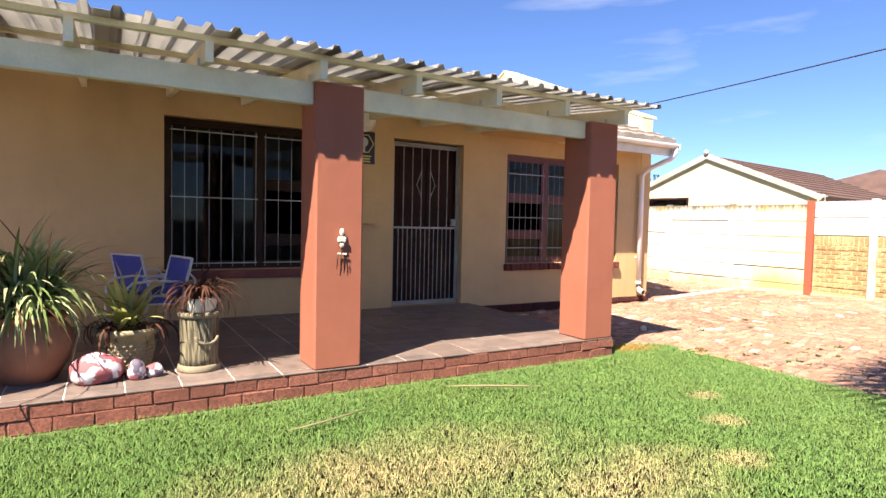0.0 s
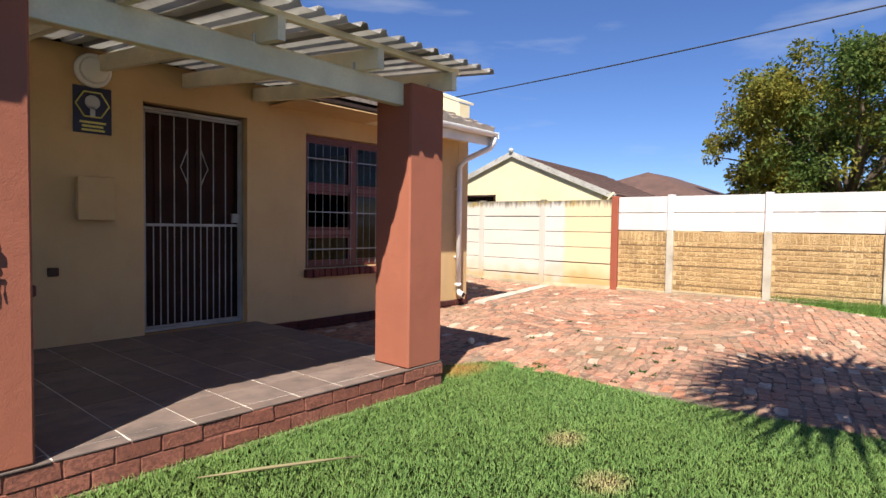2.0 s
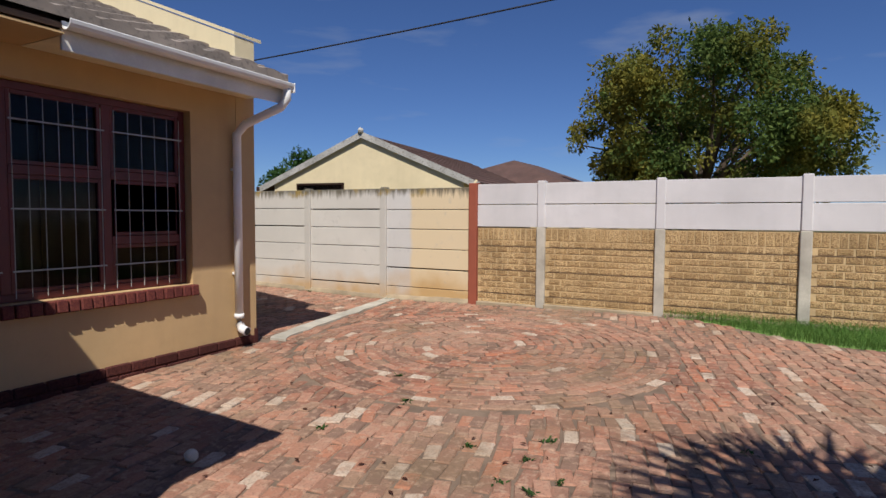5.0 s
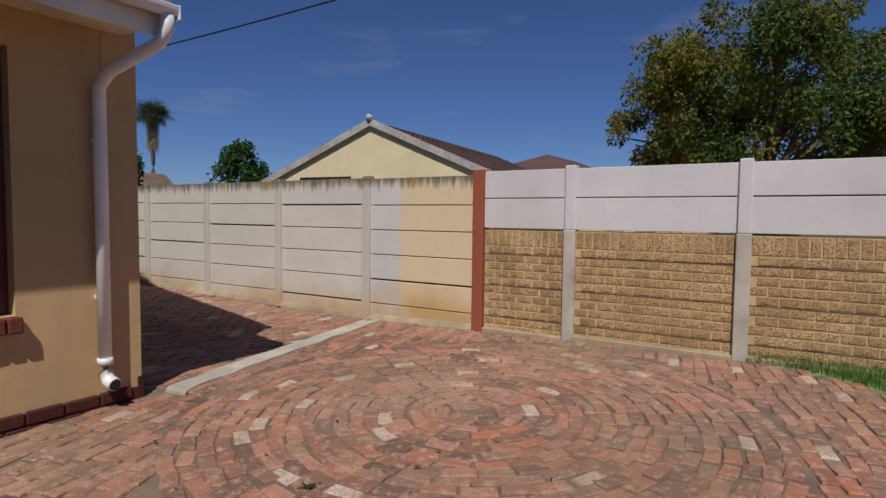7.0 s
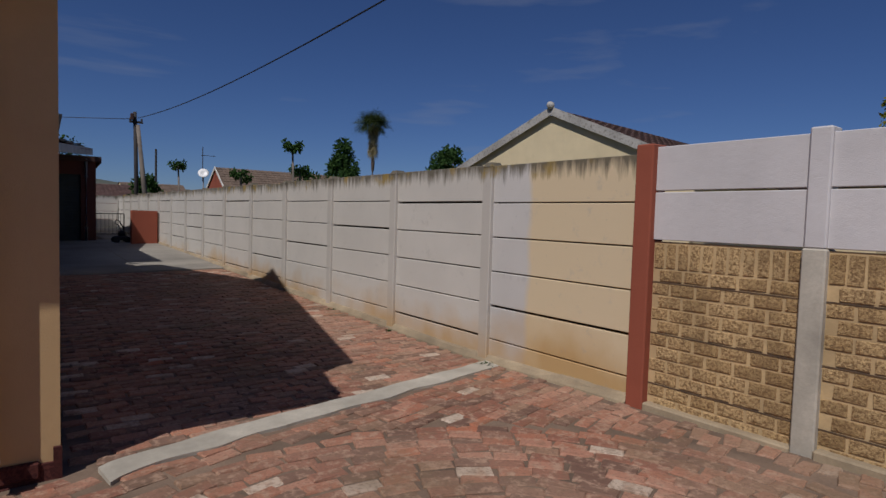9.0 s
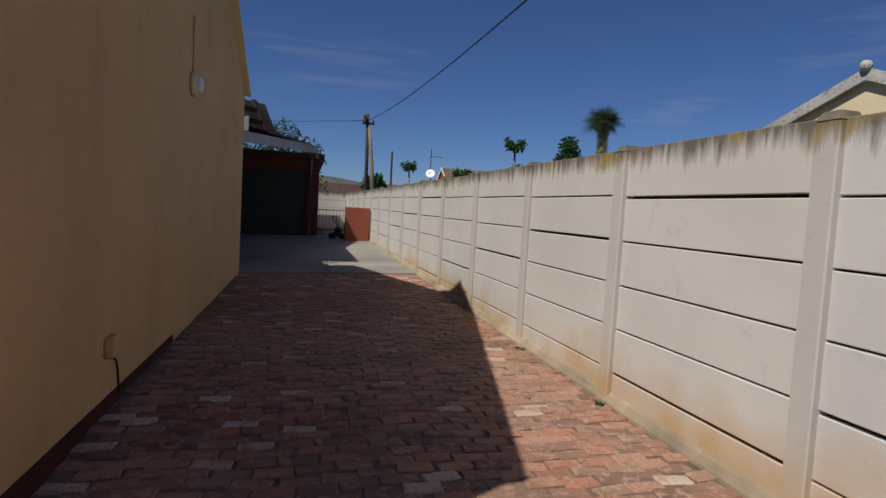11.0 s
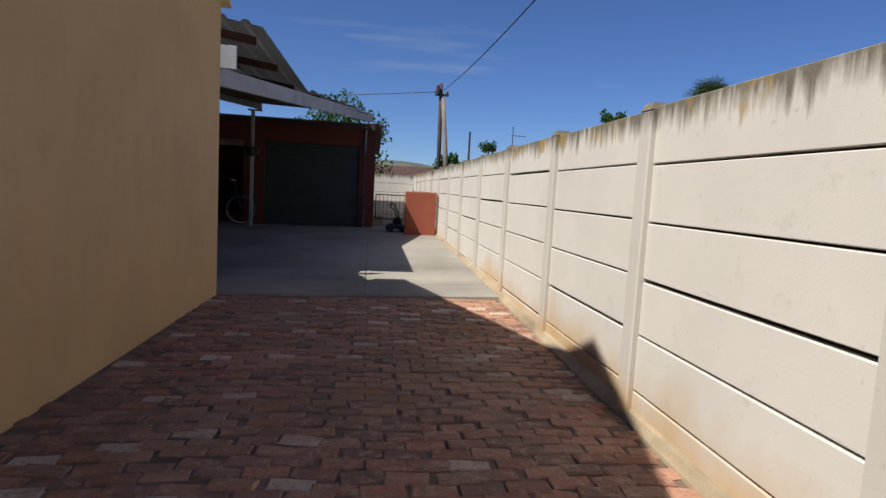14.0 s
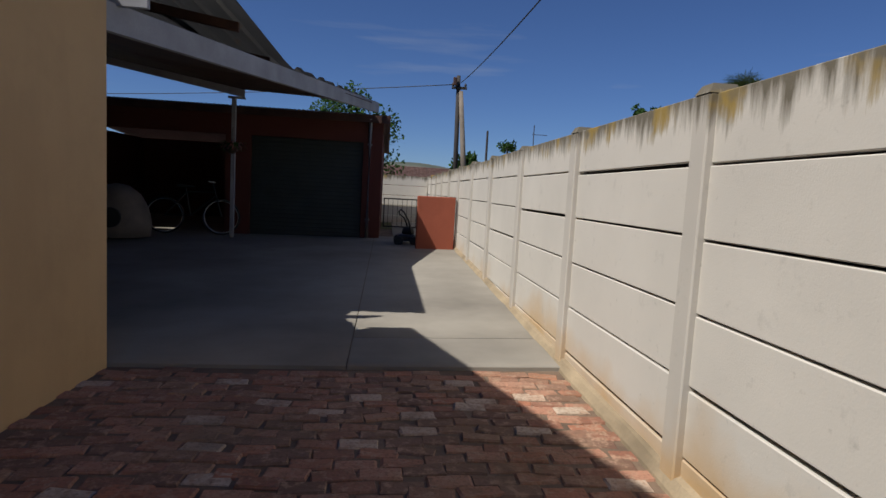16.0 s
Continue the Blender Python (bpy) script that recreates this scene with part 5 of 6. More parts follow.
garage = thing("garage", "dark red-brown garage with a roller door and corrugated roof", "garage", kind="structure")
GY, GX = 23.0, 9.50
G_HOLES = [(3.9, 6.45, 0.3, 2.36), (6.92, 9.12, 0.3, 2.36)]
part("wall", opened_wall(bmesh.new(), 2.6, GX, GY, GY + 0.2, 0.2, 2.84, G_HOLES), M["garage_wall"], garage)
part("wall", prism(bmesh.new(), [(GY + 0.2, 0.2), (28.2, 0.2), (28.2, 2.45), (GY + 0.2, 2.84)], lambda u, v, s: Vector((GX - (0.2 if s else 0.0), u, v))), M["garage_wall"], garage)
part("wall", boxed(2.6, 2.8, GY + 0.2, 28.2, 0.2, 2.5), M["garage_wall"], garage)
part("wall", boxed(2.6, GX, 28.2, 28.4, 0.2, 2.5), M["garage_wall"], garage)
bm = bmesh.new()
prof = [(2.5 + 0.03 * i, 0.012 * math.cos(math.pi * i * 0.75)) for i in range(239)]
lo = [bm.verts.new((u, GY - 0.12, 2.90 + v)) for u, v in prof]
hi = [bm.verts.new((u, 28.5, 2.50 + v)) for u, v in prof]
for i in range(len(prof) - 1):
    bm.faces.new((lo[i], lo[i + 1], hi[i + 1], hi[i]))
bmesh.ops.solidify(bm, geom=list(bm.faces), thickness=0.003)
part("roof_sheet", bm, M["tin_dark"], garage)
part("barge_board", prism(bmesh.new(), [(GY - 0.12, 2.72), (28.5, 2.32), (28.5, 2.47), (GY - 0.12, 2.88)], lambda u, v, s: Vector((GX + (0.13 if s else 0.10), u, v))), M["rust_tin"], garage)
part("gutter_board", boxed(2.5, GX + 0.10, GY - 0.13, GY - 0.105, 2.74, 2.875, 0.004), M["rust_tin"], garage)


def roller_door(x0, x1):
    d = part("roller_door", boxed(x0, x1, GY + 0.12, GY + 0.13, 0.3, 2.36), M["dark_door"], garage, "dark roller door")
    for i in range(24):
        z = 0.36 + 0.083 * i
        bm = bmesh.new()
        block(bm, x0 + 0.01, x1 - 0.01, GY + 0.10, GY + 0.122, z, z + 0.073, 0.008)
        part("slat", bm, M["dark_door"], d)


roller_door(6.92, 9.12)
part("floor", boxed(2.8, 9.5, GY + 0.2, 28.2, 0.3, 0.41), M["concrete"], garage)
drain = thing("garage_downpipe", "pale downpipe on the garage corner", "downpipe", (9.25, GY - 0.06, 0.40), kind="structure")
part("pipe", tube(bmesh.new(), [(0, 0, 0.0), (0, 0, 2.32), (0, -0.05, 2.42)], 0.036, 10), M["old_white"], drain)
for z in (0.4, 1.9):
    part("bracket", boxed(-0.045, 0.045, -0.005, 0.058, z, z + 0.03, 0.003), M["old_white"], drain)

mound = thing("clay_oven", "pale domed outdoor oven under the carport", "oven", (5.05, 21.6, 0.40))
part("dome", lathe(bmesh.new(), [(0.52, 0.0), (0.53, 0.25), (0.48, 0.5), (0.36, 0.72), (0.18, 0.86), (0.02, 0.90)], 32), M["pole_wood"], mound)
bm = lathe(bmesh.new(), [(0.17, 0.0), (0.16, 0.06)], 20)
bmesh.ops.transform(bm, matrix=pose(0.1, -0.50, 0.34, 90, 0, 10), verts=bm.verts)
part("mouth", bm, M["black"], mound)


def bicycle(at, turn):
    c = thing("bicycle", "dark bicycle leaning in the carport shade", "bicycle", at, turn=turn)
    for x in (-0.5, 0.5):
        ring = [(x + 0.31 * math.cos(a), 0, 0.33 + 0.31 * math.sin(a)) for a in [2 * math.pi * i / 24 for i in range(25)]]
        w = part("wheel", tube(bmesh.new(), ring, 0.012, 6), M["tube"], c)
        ring = [(x + 0.328 * math.cos(a), 0, 0.33 + 0.328 * math.sin(a)) for a in [2 * math.pi * i / 24 for i in range(25)]]
        part("tyre", tube(bmesh.new(), ring, 0.02, 6), M["black"], w)
    bm = bmesh.new()
    for a, b in (((-0.5, 0, 0.33), (-0.12, 0, 0.78)), ((-0.12, 0, 0.78), (0.36, 0, 0.80)), ((-0.05, 0, 0.34), (0.38, 0, 0.72)), ((-0.05, 0, 0.34), (-0.14, 0, 0.85)), ((-0.5, 0, 0.33), (-0.05, 0, 0.34)), ((0.5, 0, 0.33), (0.34, 0, 0.95))):
        rod(bm, a, b, 0.017, n=8)
    part("frame", bm, M["black_steel"], c)
    part("handlebar", tube(bmesh.new(), [(0.30, -0.28, 1.0), (0.36, -0.1, 0.98), (0.36, 0.1, 0.98), (0.30, 0.28, 1.0)], 0.012, 8), M["tube"], c)
    part("saddle", prism(bmesh.new(), [(-0.28, 0.86), (0.02, 0.87), (0.02, 0.90), (-0.28, 0.92)], lambda u, v, s: Vector((u, (0.06 if s else -0.06) * (1.4 if u < -0.2 else 0.5), v))), M["black"], c)


bicycle((6.0, 22.55, 0.41), 8)

low = thing("low_red_wall", "low red-brown plastered screen wall against the boundary", "wall", kind="structure")
part("wall", boxed(10.17, WALL - 0.02, 21.30, 21.48, 0.2, 1.365, 0.012), M["red_wall"], low)
yard_gate = thing("yard_gate", "low black steel railing gate beside the garage", "gate", (9.56, 25.6, 0.42), kind="structure")
part("gate_frame", frame_bars(bmesh.new(), 0.0, 1.05, 0.10, 0.82, 0.03, 0.0, 0.03), M["black_steel"], yard_gate)
for i in range(1, 9):
    x = 1.05 * i / 9
    part("bar", rod(bmesh.new(), (x, 0.015, 0.11), (x, 0.015, 0.81), 0.007, n=6), M["black_steel"], yard_gate)
mower = thing("lawn_mower", "black lawn mower with a bent handle", "lawn mower", (10.06, 22.1, 0.425))
part("deck", boxed(-0.20, 0.14, -0.20, 0.20, 0.08, 0.20, 0.03), M["black_steel"], mower)
part("engine", lathe(bmesh.new(), [(0.11, 0.20), (0.12, 0.24), (0.10, 0.32), (0.03, 0.35)], 18), M["black"], mower)
for x, y in ((-0.18, -0.2), (-0.18, 0.2), (0.12, -0.2), (0.12, 0.2)):
    bm = lathe(bmesh.new(), [(0.085, 0.0), (0.09, 0.01), (0.085, 0.045)], 18)
    bmesh.ops.transform(bm, matrix=pose(x, y - 0.02, 0.085, 90, 0, 0), verts=bm.verts)
    part("wheel", bm, M["black"], mower)
loop = [(0.05, -0.12, 0.2), (0.0, -0.14, 0.45), (-0.10, -0.14, 0.62), (-0.16, -0.13, 0.66), (-0.19, -0.10, 0.62), (-0.17, 0.10, 0.56), (-0.08, 0.13, 0.50), (0.05, 0.12, 0.2)]
part("handle", tube(bmesh.new(), loop, 0.016, 8), M["black_steel"], mower)

# board and unseen wall added to keep light out of the carport
part("closing_board", prism(bmesh.new(), [(7.40, 2.76), (7.40, 3.10), (1.8, 3.96), (1.8, 2.76)], lambda u, v, s: Vector((u, 15.39 if s else 15.35, v))), M["old_white"], part_fascia)
yard_side = thing("closing_wall", "plain dark red-brown wall, added unseen to close off the carport", "wall", kind="structure")
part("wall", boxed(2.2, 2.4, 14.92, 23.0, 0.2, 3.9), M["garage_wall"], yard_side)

# ---- overhead line ----
pole = thing("utility_pole", "weathered wooden utility pole with a slanting stay", "utility pole", (12.20, 33.5, 0.3))
part("post", tube(bmesh.new(), [(0.04, 0, 0), (0.0, 0, 3.0), (-0.05, 0, 5.6)], [0.10, 0.09, 0.075], 12), M["pole_dark"], pole)
part("stay", tube(bmesh.new(), [(0.48, -0.4, 0.0), (0.28, -0.2, 2.4), (0.05, -0.12, 5.0)], [0.125, 0.105, 0.085], 12), M["pole_wood"], pole)
part("crossarm", boxed(-0.30, 0.28, -0.12, -0.04, 5.08, 5.18, 0.01), M["pole_dark"], pole)
for x in (-0.26, -0.12, 0.22):
    part("insulator", lathe(bmesh.new(), [(0.03, 5.18), (0.045, 5.22), (0.04, 5.27), (0.02, 5.31)], 10, (x, -0.08, 0)), M["pole_dark"], pole)
part("fuse_box", boxed(-0.26, -0.12, -0.22, -0.10, 5.2, 5.5, 0.02), M["rust_tin"], pole)
wire = thing("overhead_cable", "black overhead power cable", "cable")


def hung(a, b, sag, r):
    a, b = Vector(a), Vector(b)
    pts = [a.lerp(b, i / 40) - Vector((0, 0, sag * 4 * (i / 40) * (1 - i / 40))) for i in range(41)]
    return tube(bmesh.new(), pts, r, 6)


part("span", hung((12.24, 33.4, 5.62), (11.75, -16, 6.30), 1.26, 0.014), M["wire"], wire)
part("span", hung((12.14, 33.4, 5.56), (-30, 52, 6.4), 0.7, 0.016), M["wire"], wire)
aerial = thing("aerial_mast", "thin television aerial on a mast", "aerial", (18.9, 48.2, 3.6))
part("mast", rod(bmesh.new(), (0, 0, 0), (0, 0, 2.5), 0.03, n=6), M["pole_dark"], aerial)
part("boom", rod(bmesh.new(), (-0.1, 0, 1.9), (0.9, 0, 1.9), 0.02, n=6), M["pole_dark"], aerial)
thin = thing("far_pole", "thin dark pole in the distance", "utility pole", (17.2, 56.0, 0.3))
part("post", rod(bmesh.new(), (0, 0, 0), (0, 0, 6.1), 0.11, 0.08, n=8), M["pole_dark"], thin)


# ---- neighbouring houses ----
def gable_house(name, label, x0, x1, y0, y1, eave, ridge, wall_m, roof_m, over=0.45, barge=None):
    """A house whose ridge runs along x, with its gable wall at x0."""
    h = thing(name, label, "house")
    mid = (y0 + y1) / 2
    outline = [(y0, -0.2), (y1, -0.2), (y1, eave), (mid, ridge - 0.12), (y0, eave)]
    part("wall", prism(bmesh.new(), outline, lambda u, v, s: Vector((x1 if s else x0, u, v))), wall_m, h)
    k = (ridge - eave) / (mid - y0)
    for side in (-1, 1):
        ye = mid + side * (mid - y0 + over)
        ze = ridge - k * (mid - y0 + over)
        tiled_slope("roof", x0 - 0.07, x1 + 0.3, ye, ze, mid, ridge, roof_m, h)
        if barge:
            pts = [(ye, ze - 0.14), (mid, ridge - 0.14), (mid, ridge + 0.05), (ye, ze + 0.05)]
            part("barge_board", prism(bmesh.new(), pts, lambda u, v, s: Vector((x0 - (0.11 if s else 0.07), u, v))), barge, h)
        pts = [(ye, ze - 0.10), (ye + side * 0.012, ze - 0.10), (ye + side * 0.012, ze + 0.03), (ye, ze + 0.03)]
        part("fascia", prism(bmesh.new(), pts, lambda u, v, s: Vector((x1 + 0.3 if s else x0 - 0.25, u, v))), M["rust_tin"], h)
    return h


n_house = gable_house("neighbour_house", "cream neighbour house with a stained barge board and red tiled roof", 17.2, 25.5, 9.02, 15.40, 2.56, 3.91, M["neighbour"], M["roof_red"], 0.5, M["barge"])
w = part("window", boxed(17.17, 17.22, 12.85, 14.55, 1.3, 2.47, 0.005), M["dark_wood"], n_house)
part("pane", boxed(17.155, 17.168, 12.92, 14.48, 1.36, 2.41), M["glass"], w)
bm = bmesh.new()
bmesh.ops.create_icosphere(bm, subdivisions=2, radius=0.09, matrix=Matrix.Translation((17.08, 12.21, 3.98)))
part("finial", bm, M["barge"], n_house)
part("downpipe", tube(bmesh.new(), [(17.0, 8.58, 2.45), (17.05, 8.75, 2.25), (17.1, 8.95, 2.1), (17.1, 8.97, 0.3)], 0.035, 8), M["neighbour"], n_house)

n_house.matrix_basis = pose(17.2, 12.21, 0, 0, 0, 7) @ pose(-17.2, -12.21, 0)

hip = thing("hip_roof_house", "house with a brown-red hipped tile roof behind the neighbour", "house")
part("wall", boxed(27.2, 36.0, 8.9, 16.5, -0.2, 2.7), M["neighbour"], hip)
bm = bmesh.new()
base = [bm.verts.new(p) for p in ((26.6, 8.3, 2.65), (36.6, 8.3, 2.65), (36.6, 17.1, 2.65), (26.6, 17.1, 2.65))]
a, b = bm.verts.new((29.8, 12.4, 4.25)), bm.verts.new((33.5, 12.4, 4.25))
for f in ((base[0], base[1], b, a), (base[1], base[2], b), (base[2], base[3], a, b), (base[3], base[0], a), tuple(base[::-1])):
    bm.faces.new(f)
part("roof", bm, M["roof_red"], hip)
wing = gable_house("red_roof_wing", "low wing with a brown-red roof and cream gable end", 30.0, 33.5, 5.7, 9.4, 2.7, 3.45, M["neighbour"], M["roof_red"], 0.2)

gable_house("brown_roof_house", "red-brown gabled house with a brown tiled roof", 20.0, 34.0, 46.0, 51.5, 2.9, 4.75, M["red_wall"], M["roof_brown"], 0.4, M["fascia"])
dish = thing("satellite_dish", "white satellite dish on a mast", "satellite dish", (18.6, 46.8, 0.3))
part("mast", rod(bmesh.new(), (0, 0, 0), (0, 0, 3.7), 0.05, n=8), M["old_white"], dish)
bm = lathe(bmesh.new(), [(0.02, 0.0), (0.2, 0.03), (0.36, 0.10), (0.37, 0.12), (0.2, 0.05), (0.02, 0.02)], 24)
bmesh.ops.transform(bm, matrix=pose(0, -0.05, 3.75, 60, 0, -20), verts=bm.verts)
part("bowl", bm, M["white"], dish)
gable_house("far_red_house", "low far house with a red roof", 8.0, 16.0, 52.0, 58.0, 2.3, 3.3, M["red_wall"], M["roof_red"], 0.4)
gable_house("far_house", "low far house with a dark roof", 15.5, 20.5, 60.0, 66.0, 2.6, 3.9, M["neighbour"], M["roof_brown"], 0.4)


# ---- hill on the horizon ----
verts, faces = [], []
nx, ny = 60, 14
for j in range(ny + 1):
    for i in range(nx + 1):
        x, y = -260 + 700 * i / nx, 480 + 420 * j / ny
        u = i / nx
        h = 34 * math.exp(-((u - 0.40) / 0.22) ** 2) + 10 * math.exp(-((u - 0.75) / 0.3) ** 2)
        verts.append((x, y, -1 + h * math.sin(math.pi * min(1.0, j / ny * 1.2) / 1.2 * 0.8) + 2.5 * noise.noise((x * 0.012, y * 0.012, 3))))
for j in range(ny):
    for i in range(nx):
        q = j * (nx + 1) + i
        faces.append((q, q + 1, q + nx + 2, q + nx + 1))
k = Nodes("hazy hill scrub", 0.95, spec=0.1)
k.colour(k.mix(k.ramp(k.noise(0.02, 8), 0.4, 0.62), (0.075, 0.09, 0.075), (0.13, 0.135, 0.11)))
raw_mesh("backdrop_hill", verts, faces, k.m, None, "low scrub covered hill on the horizon", "hill", "structure")
rr = random.Random(9)
cottage = [boxed(-4, 4, -3, 3, -2, 3), boxed(-5, 5, -4, 4, -2, 4)]
cottage_me = [mesh_data("wall", c, M["neighbour"]) for c in cottage]
for i in range(14):
    x, y = rr.uniform(-20, 150), rr.uniform(300, 470)
    c = thing("far_cottage", "tiny far cottage below the hill", "house", (x, y, 0.0), group="far cottages", turn=rr.uniform(0, 90))
    shared("wall", cottage_me[i % 2], pose(0, 0, 2), c)
    part("roof", prism(bmesh.new(), [(-5, 4.6), (5, 4.6), (0, 7.2)], lambda u, v, s: Vector((6 if s else -6, u, v))), M["roof_red"] if i % 3 else M["roof_brown"], c)


# ---- trees ----
def leaf_cloud(name, parent, material, clumps, per, size, seed, droop=0.35):
    """Many small leaf blades gathered in clumps (centre, radius)."""
    r = np.random.RandomState(seed)
    verts, faces = [], []
    for c, rad in clumps:
        v = r.normal(size=(per, 3))
        v /= np.linalg.norm(v, axis=1)[:, None]
        p = np.array(c) + v * (rad * r.uniform(0.35, 1.0, size=(per, 1)) ** 0.7)
        d = r.normal(size=(per, 3)) + np.array((0, 0, -droop)) + v * 0.6
        d /= np.linalg.norm(d, axis=1)[:, None]
        s = np.cross(d, r.normal(size=(per, 3)))
        s /= np.linalg.norm(s, axis=1)[:, None]
        L = size * r.uniform(0.6, 1.3, size=(per, 1))
        k0 = len(verts)
        quad = np.stack((p, p + d * L * 0.5 + s * L * 0.24, p + d * L, p + d * L * 0.5 - s * L * 0.24), axis=1).reshape(-1, 3)
        verts += quad.tolist()
        faces += [(k0 + 4 * i, k0 + 4 * i + 1, k0 + 4 * i + 2, k0 + 4 * i + 3) for i in range(per)]
    return raw_mesh(name, verts, faces, material, parent)


def limbs(bm, start, ends, r0, seed):
    r = random.Random(seed)
    for e in ends:
        a, b = Vector(start), Vector(e)
        mid = a.lerp(b, 0.5) + Vector((r.uniform(-1, 1), r.uniform(-1, 1), r.uniform(0.2, 1))) * (b - a).length * 0.12
        tube(bm, [a, a.lerp(mid, 0.6), mid, mid.lerp(b, 0.6), b], [r0, r0 * 0.8, r0 * 0.6, r0 * 0.38, r0 * 0.14], 7)


tree = thing("tree", "large spreading green tree with yellowing leaves behind the wall", "tree", (32.0, 3.9, 0.0))
bm = tube(bmesh.new(), [(0, 0, -0.3), (0.1, 0, 1.2), (-0.1, 0.2, 2.4)], [0.55, 0.42, 0.38], 12)
part("trunk", bm, M["bark"], tree)
rt = random.Random(17)
clumps = []
for _ in range(46):
    a, u = rt.uniform(0, 2 * math.pi), rt.uniform(-0.72, 0.98)
    R = 6.4 * math.sqrt(max(0.0, 1 - (abs(u) ** 2.2))) * (0.86 + 0.22 * math.sin(3 * a + 1.0) * math.sin(5 * u))
    R, k = min(R, 6.3), rt.uniform(0.66, 0.88)
    z = 5.1 + u * (3.9 if u > 0 else 5.2)
    lobe = rt.uniform(0.75, 1.25)
    for _ in range(10):
        clumps.append(((R * k * math.cos(a) + max(-1.3, min(1.3, rt.gauss(0, 0.8 * lobe))), R * k * math.sin(a) * 1.02 + max(-1.3, min(1.3, rt.gauss(0, 0.8 * lobe))), z + rt.gauss(0, 0.36 * lobe)), rt.uniform(0.35, 0.8)))
for _ in range(120):
    a, q = rt.uniform(0, 2 * math.pi), 4.6 * math.sqrt(rt.random())
    clumps.append(((q * math.cos(a), q * math.sin(a), rt.uniform(2.6, 7.6)), rt.uniform(0.5, 1.0)))
clumps = [c for c in clumps if math.hypot(c[0][0], c[0][1]) < 6.1]
leaf_cloud("crown", tree, M["leaf"], clumps, 165, 0.20, 5)
bm = bmesh.new()
limbs(bm, (-0.1, 0.2, 2.3), [c for c, _ in clumps[::14]], 0.12, 3)
part("limb", bm, M["bark"], tree)


def small_tree(name, label, at, height, radius, seed, material, cone=False, count=60, per=60, size=0.3):
    t = thing(name, label, "tree", at)
    r = random.Random(seed)
    part("trunk", tube(bmesh.new(), [(0, 0, -0.2), (0.05, 0, height * 0.3), (0, 0.05, height * 0.7)], [radius * 0.1, radius * 0.08, radius * 0.03], 8), M["bark"], t)
    cl = []
    for _ in range(count):
        u = r.uniform(0.25, 1.0)
        rad = radius * (1.15 - u if cone else math.sin(math.pi * min(0.98, u * 0.9 + 0.05)))
        a = r.uniform(0, 2 * math.pi)
        k = math.sqrt(r.uniform(0.2, 1))
        cl.append(((rad * k * math.cos(a), rad * k * math.sin(a), height * u), radius * r.uniform(0.16, 0.32)))
    leaf_cloud("crown", t, material, cl, per, size, seed)
    bm = bmesh.new()
    limbs(bm, (0, 0, height * 0.3), [c for c, _ in cl[::6]], radius * 0.04, seed)
    part("limb", bm, M["bark"], t)
    return t


small_tree("conical_tree", "dark green conical tree behind the wall", (28.1, 43.8, 0), 6.9, 2.0, 31, M["leaf_dark"], True, 70, 60, 0.35)
small_tree("round_tree", "dark round tree behind the wall", (44.0, 51.0, 0), 8.2, 3.2, 32, M["leaf_dark"], False, 80, 60, 0.45)
small_tree("round_tree", "dark round tree beside the neighbour house", (50.0, 45.0, 0), 8.0, 3.6, 33, M["leaf_dark"], False, 80, 60, 0.45)
small_tree("back_tree", "sparse green tree behind the garage", (8.1, 31.5, 0.2), 4.35, 2.2, 34, M["leaf_dark"], False, 80, 60, 0.16)
small_tree("back_bush", "green bush beside the utility pole", (12.9, 35.0, 0.2), 2.75, 0.9, 35, M["leaf_dark"], False, 40, 50, 0.22)
small_tree("back_bush", "green bush along the far wall", (23.5, 40.0, 0.0), 4.4, 1.7, 36, M["leaf_dark"], False, 40, 50, 0.26)


def papaya(at, height, seed):
    t = thing("papaya_tree", "slim papaya tree with a tuft of lobed leaves", "tree", at, group="papaya trees")
    part("trunk", tube(bmesh.new(), [(0, 0, 0), (0.08, 0, height * 0.5), (0, 0, height)], [0.10, 0.08, 0.06], 8), M["pole_wood"], t)
    r = random.Random(seed)
    cl = []
    bm = bmesh.new()
    for i in range(11):
        a = 2 * math.pi * i / 11 + r.uniform(-0.2, 0.2)
        L, e = r.uniform(0.34, 0.52), r.uniform(-0.25, 0.25)
        tip = (L * math.cos(a), L * math.sin(a), height + e)
        rod(bm, (0, 0, height), tip, 0.014, n=5)
        cl.append((tip, 0.16))
    part("leaf_stalk", bm, M["leaf_dark"], t)
    leaf_cloud("leaves", t, M["leaf_dark"], cl, 34, 0.22, seed)


papaya((21.0, 36.4, 0.2), 5.25, 1)
papaya((21.9, 37.4, 0.2), 3.9, 2)
papaya((18.7, 38.8, 0.2), 3.4, 3)
papaya((17.5, 49.5, 0.2), 4.5, 4)


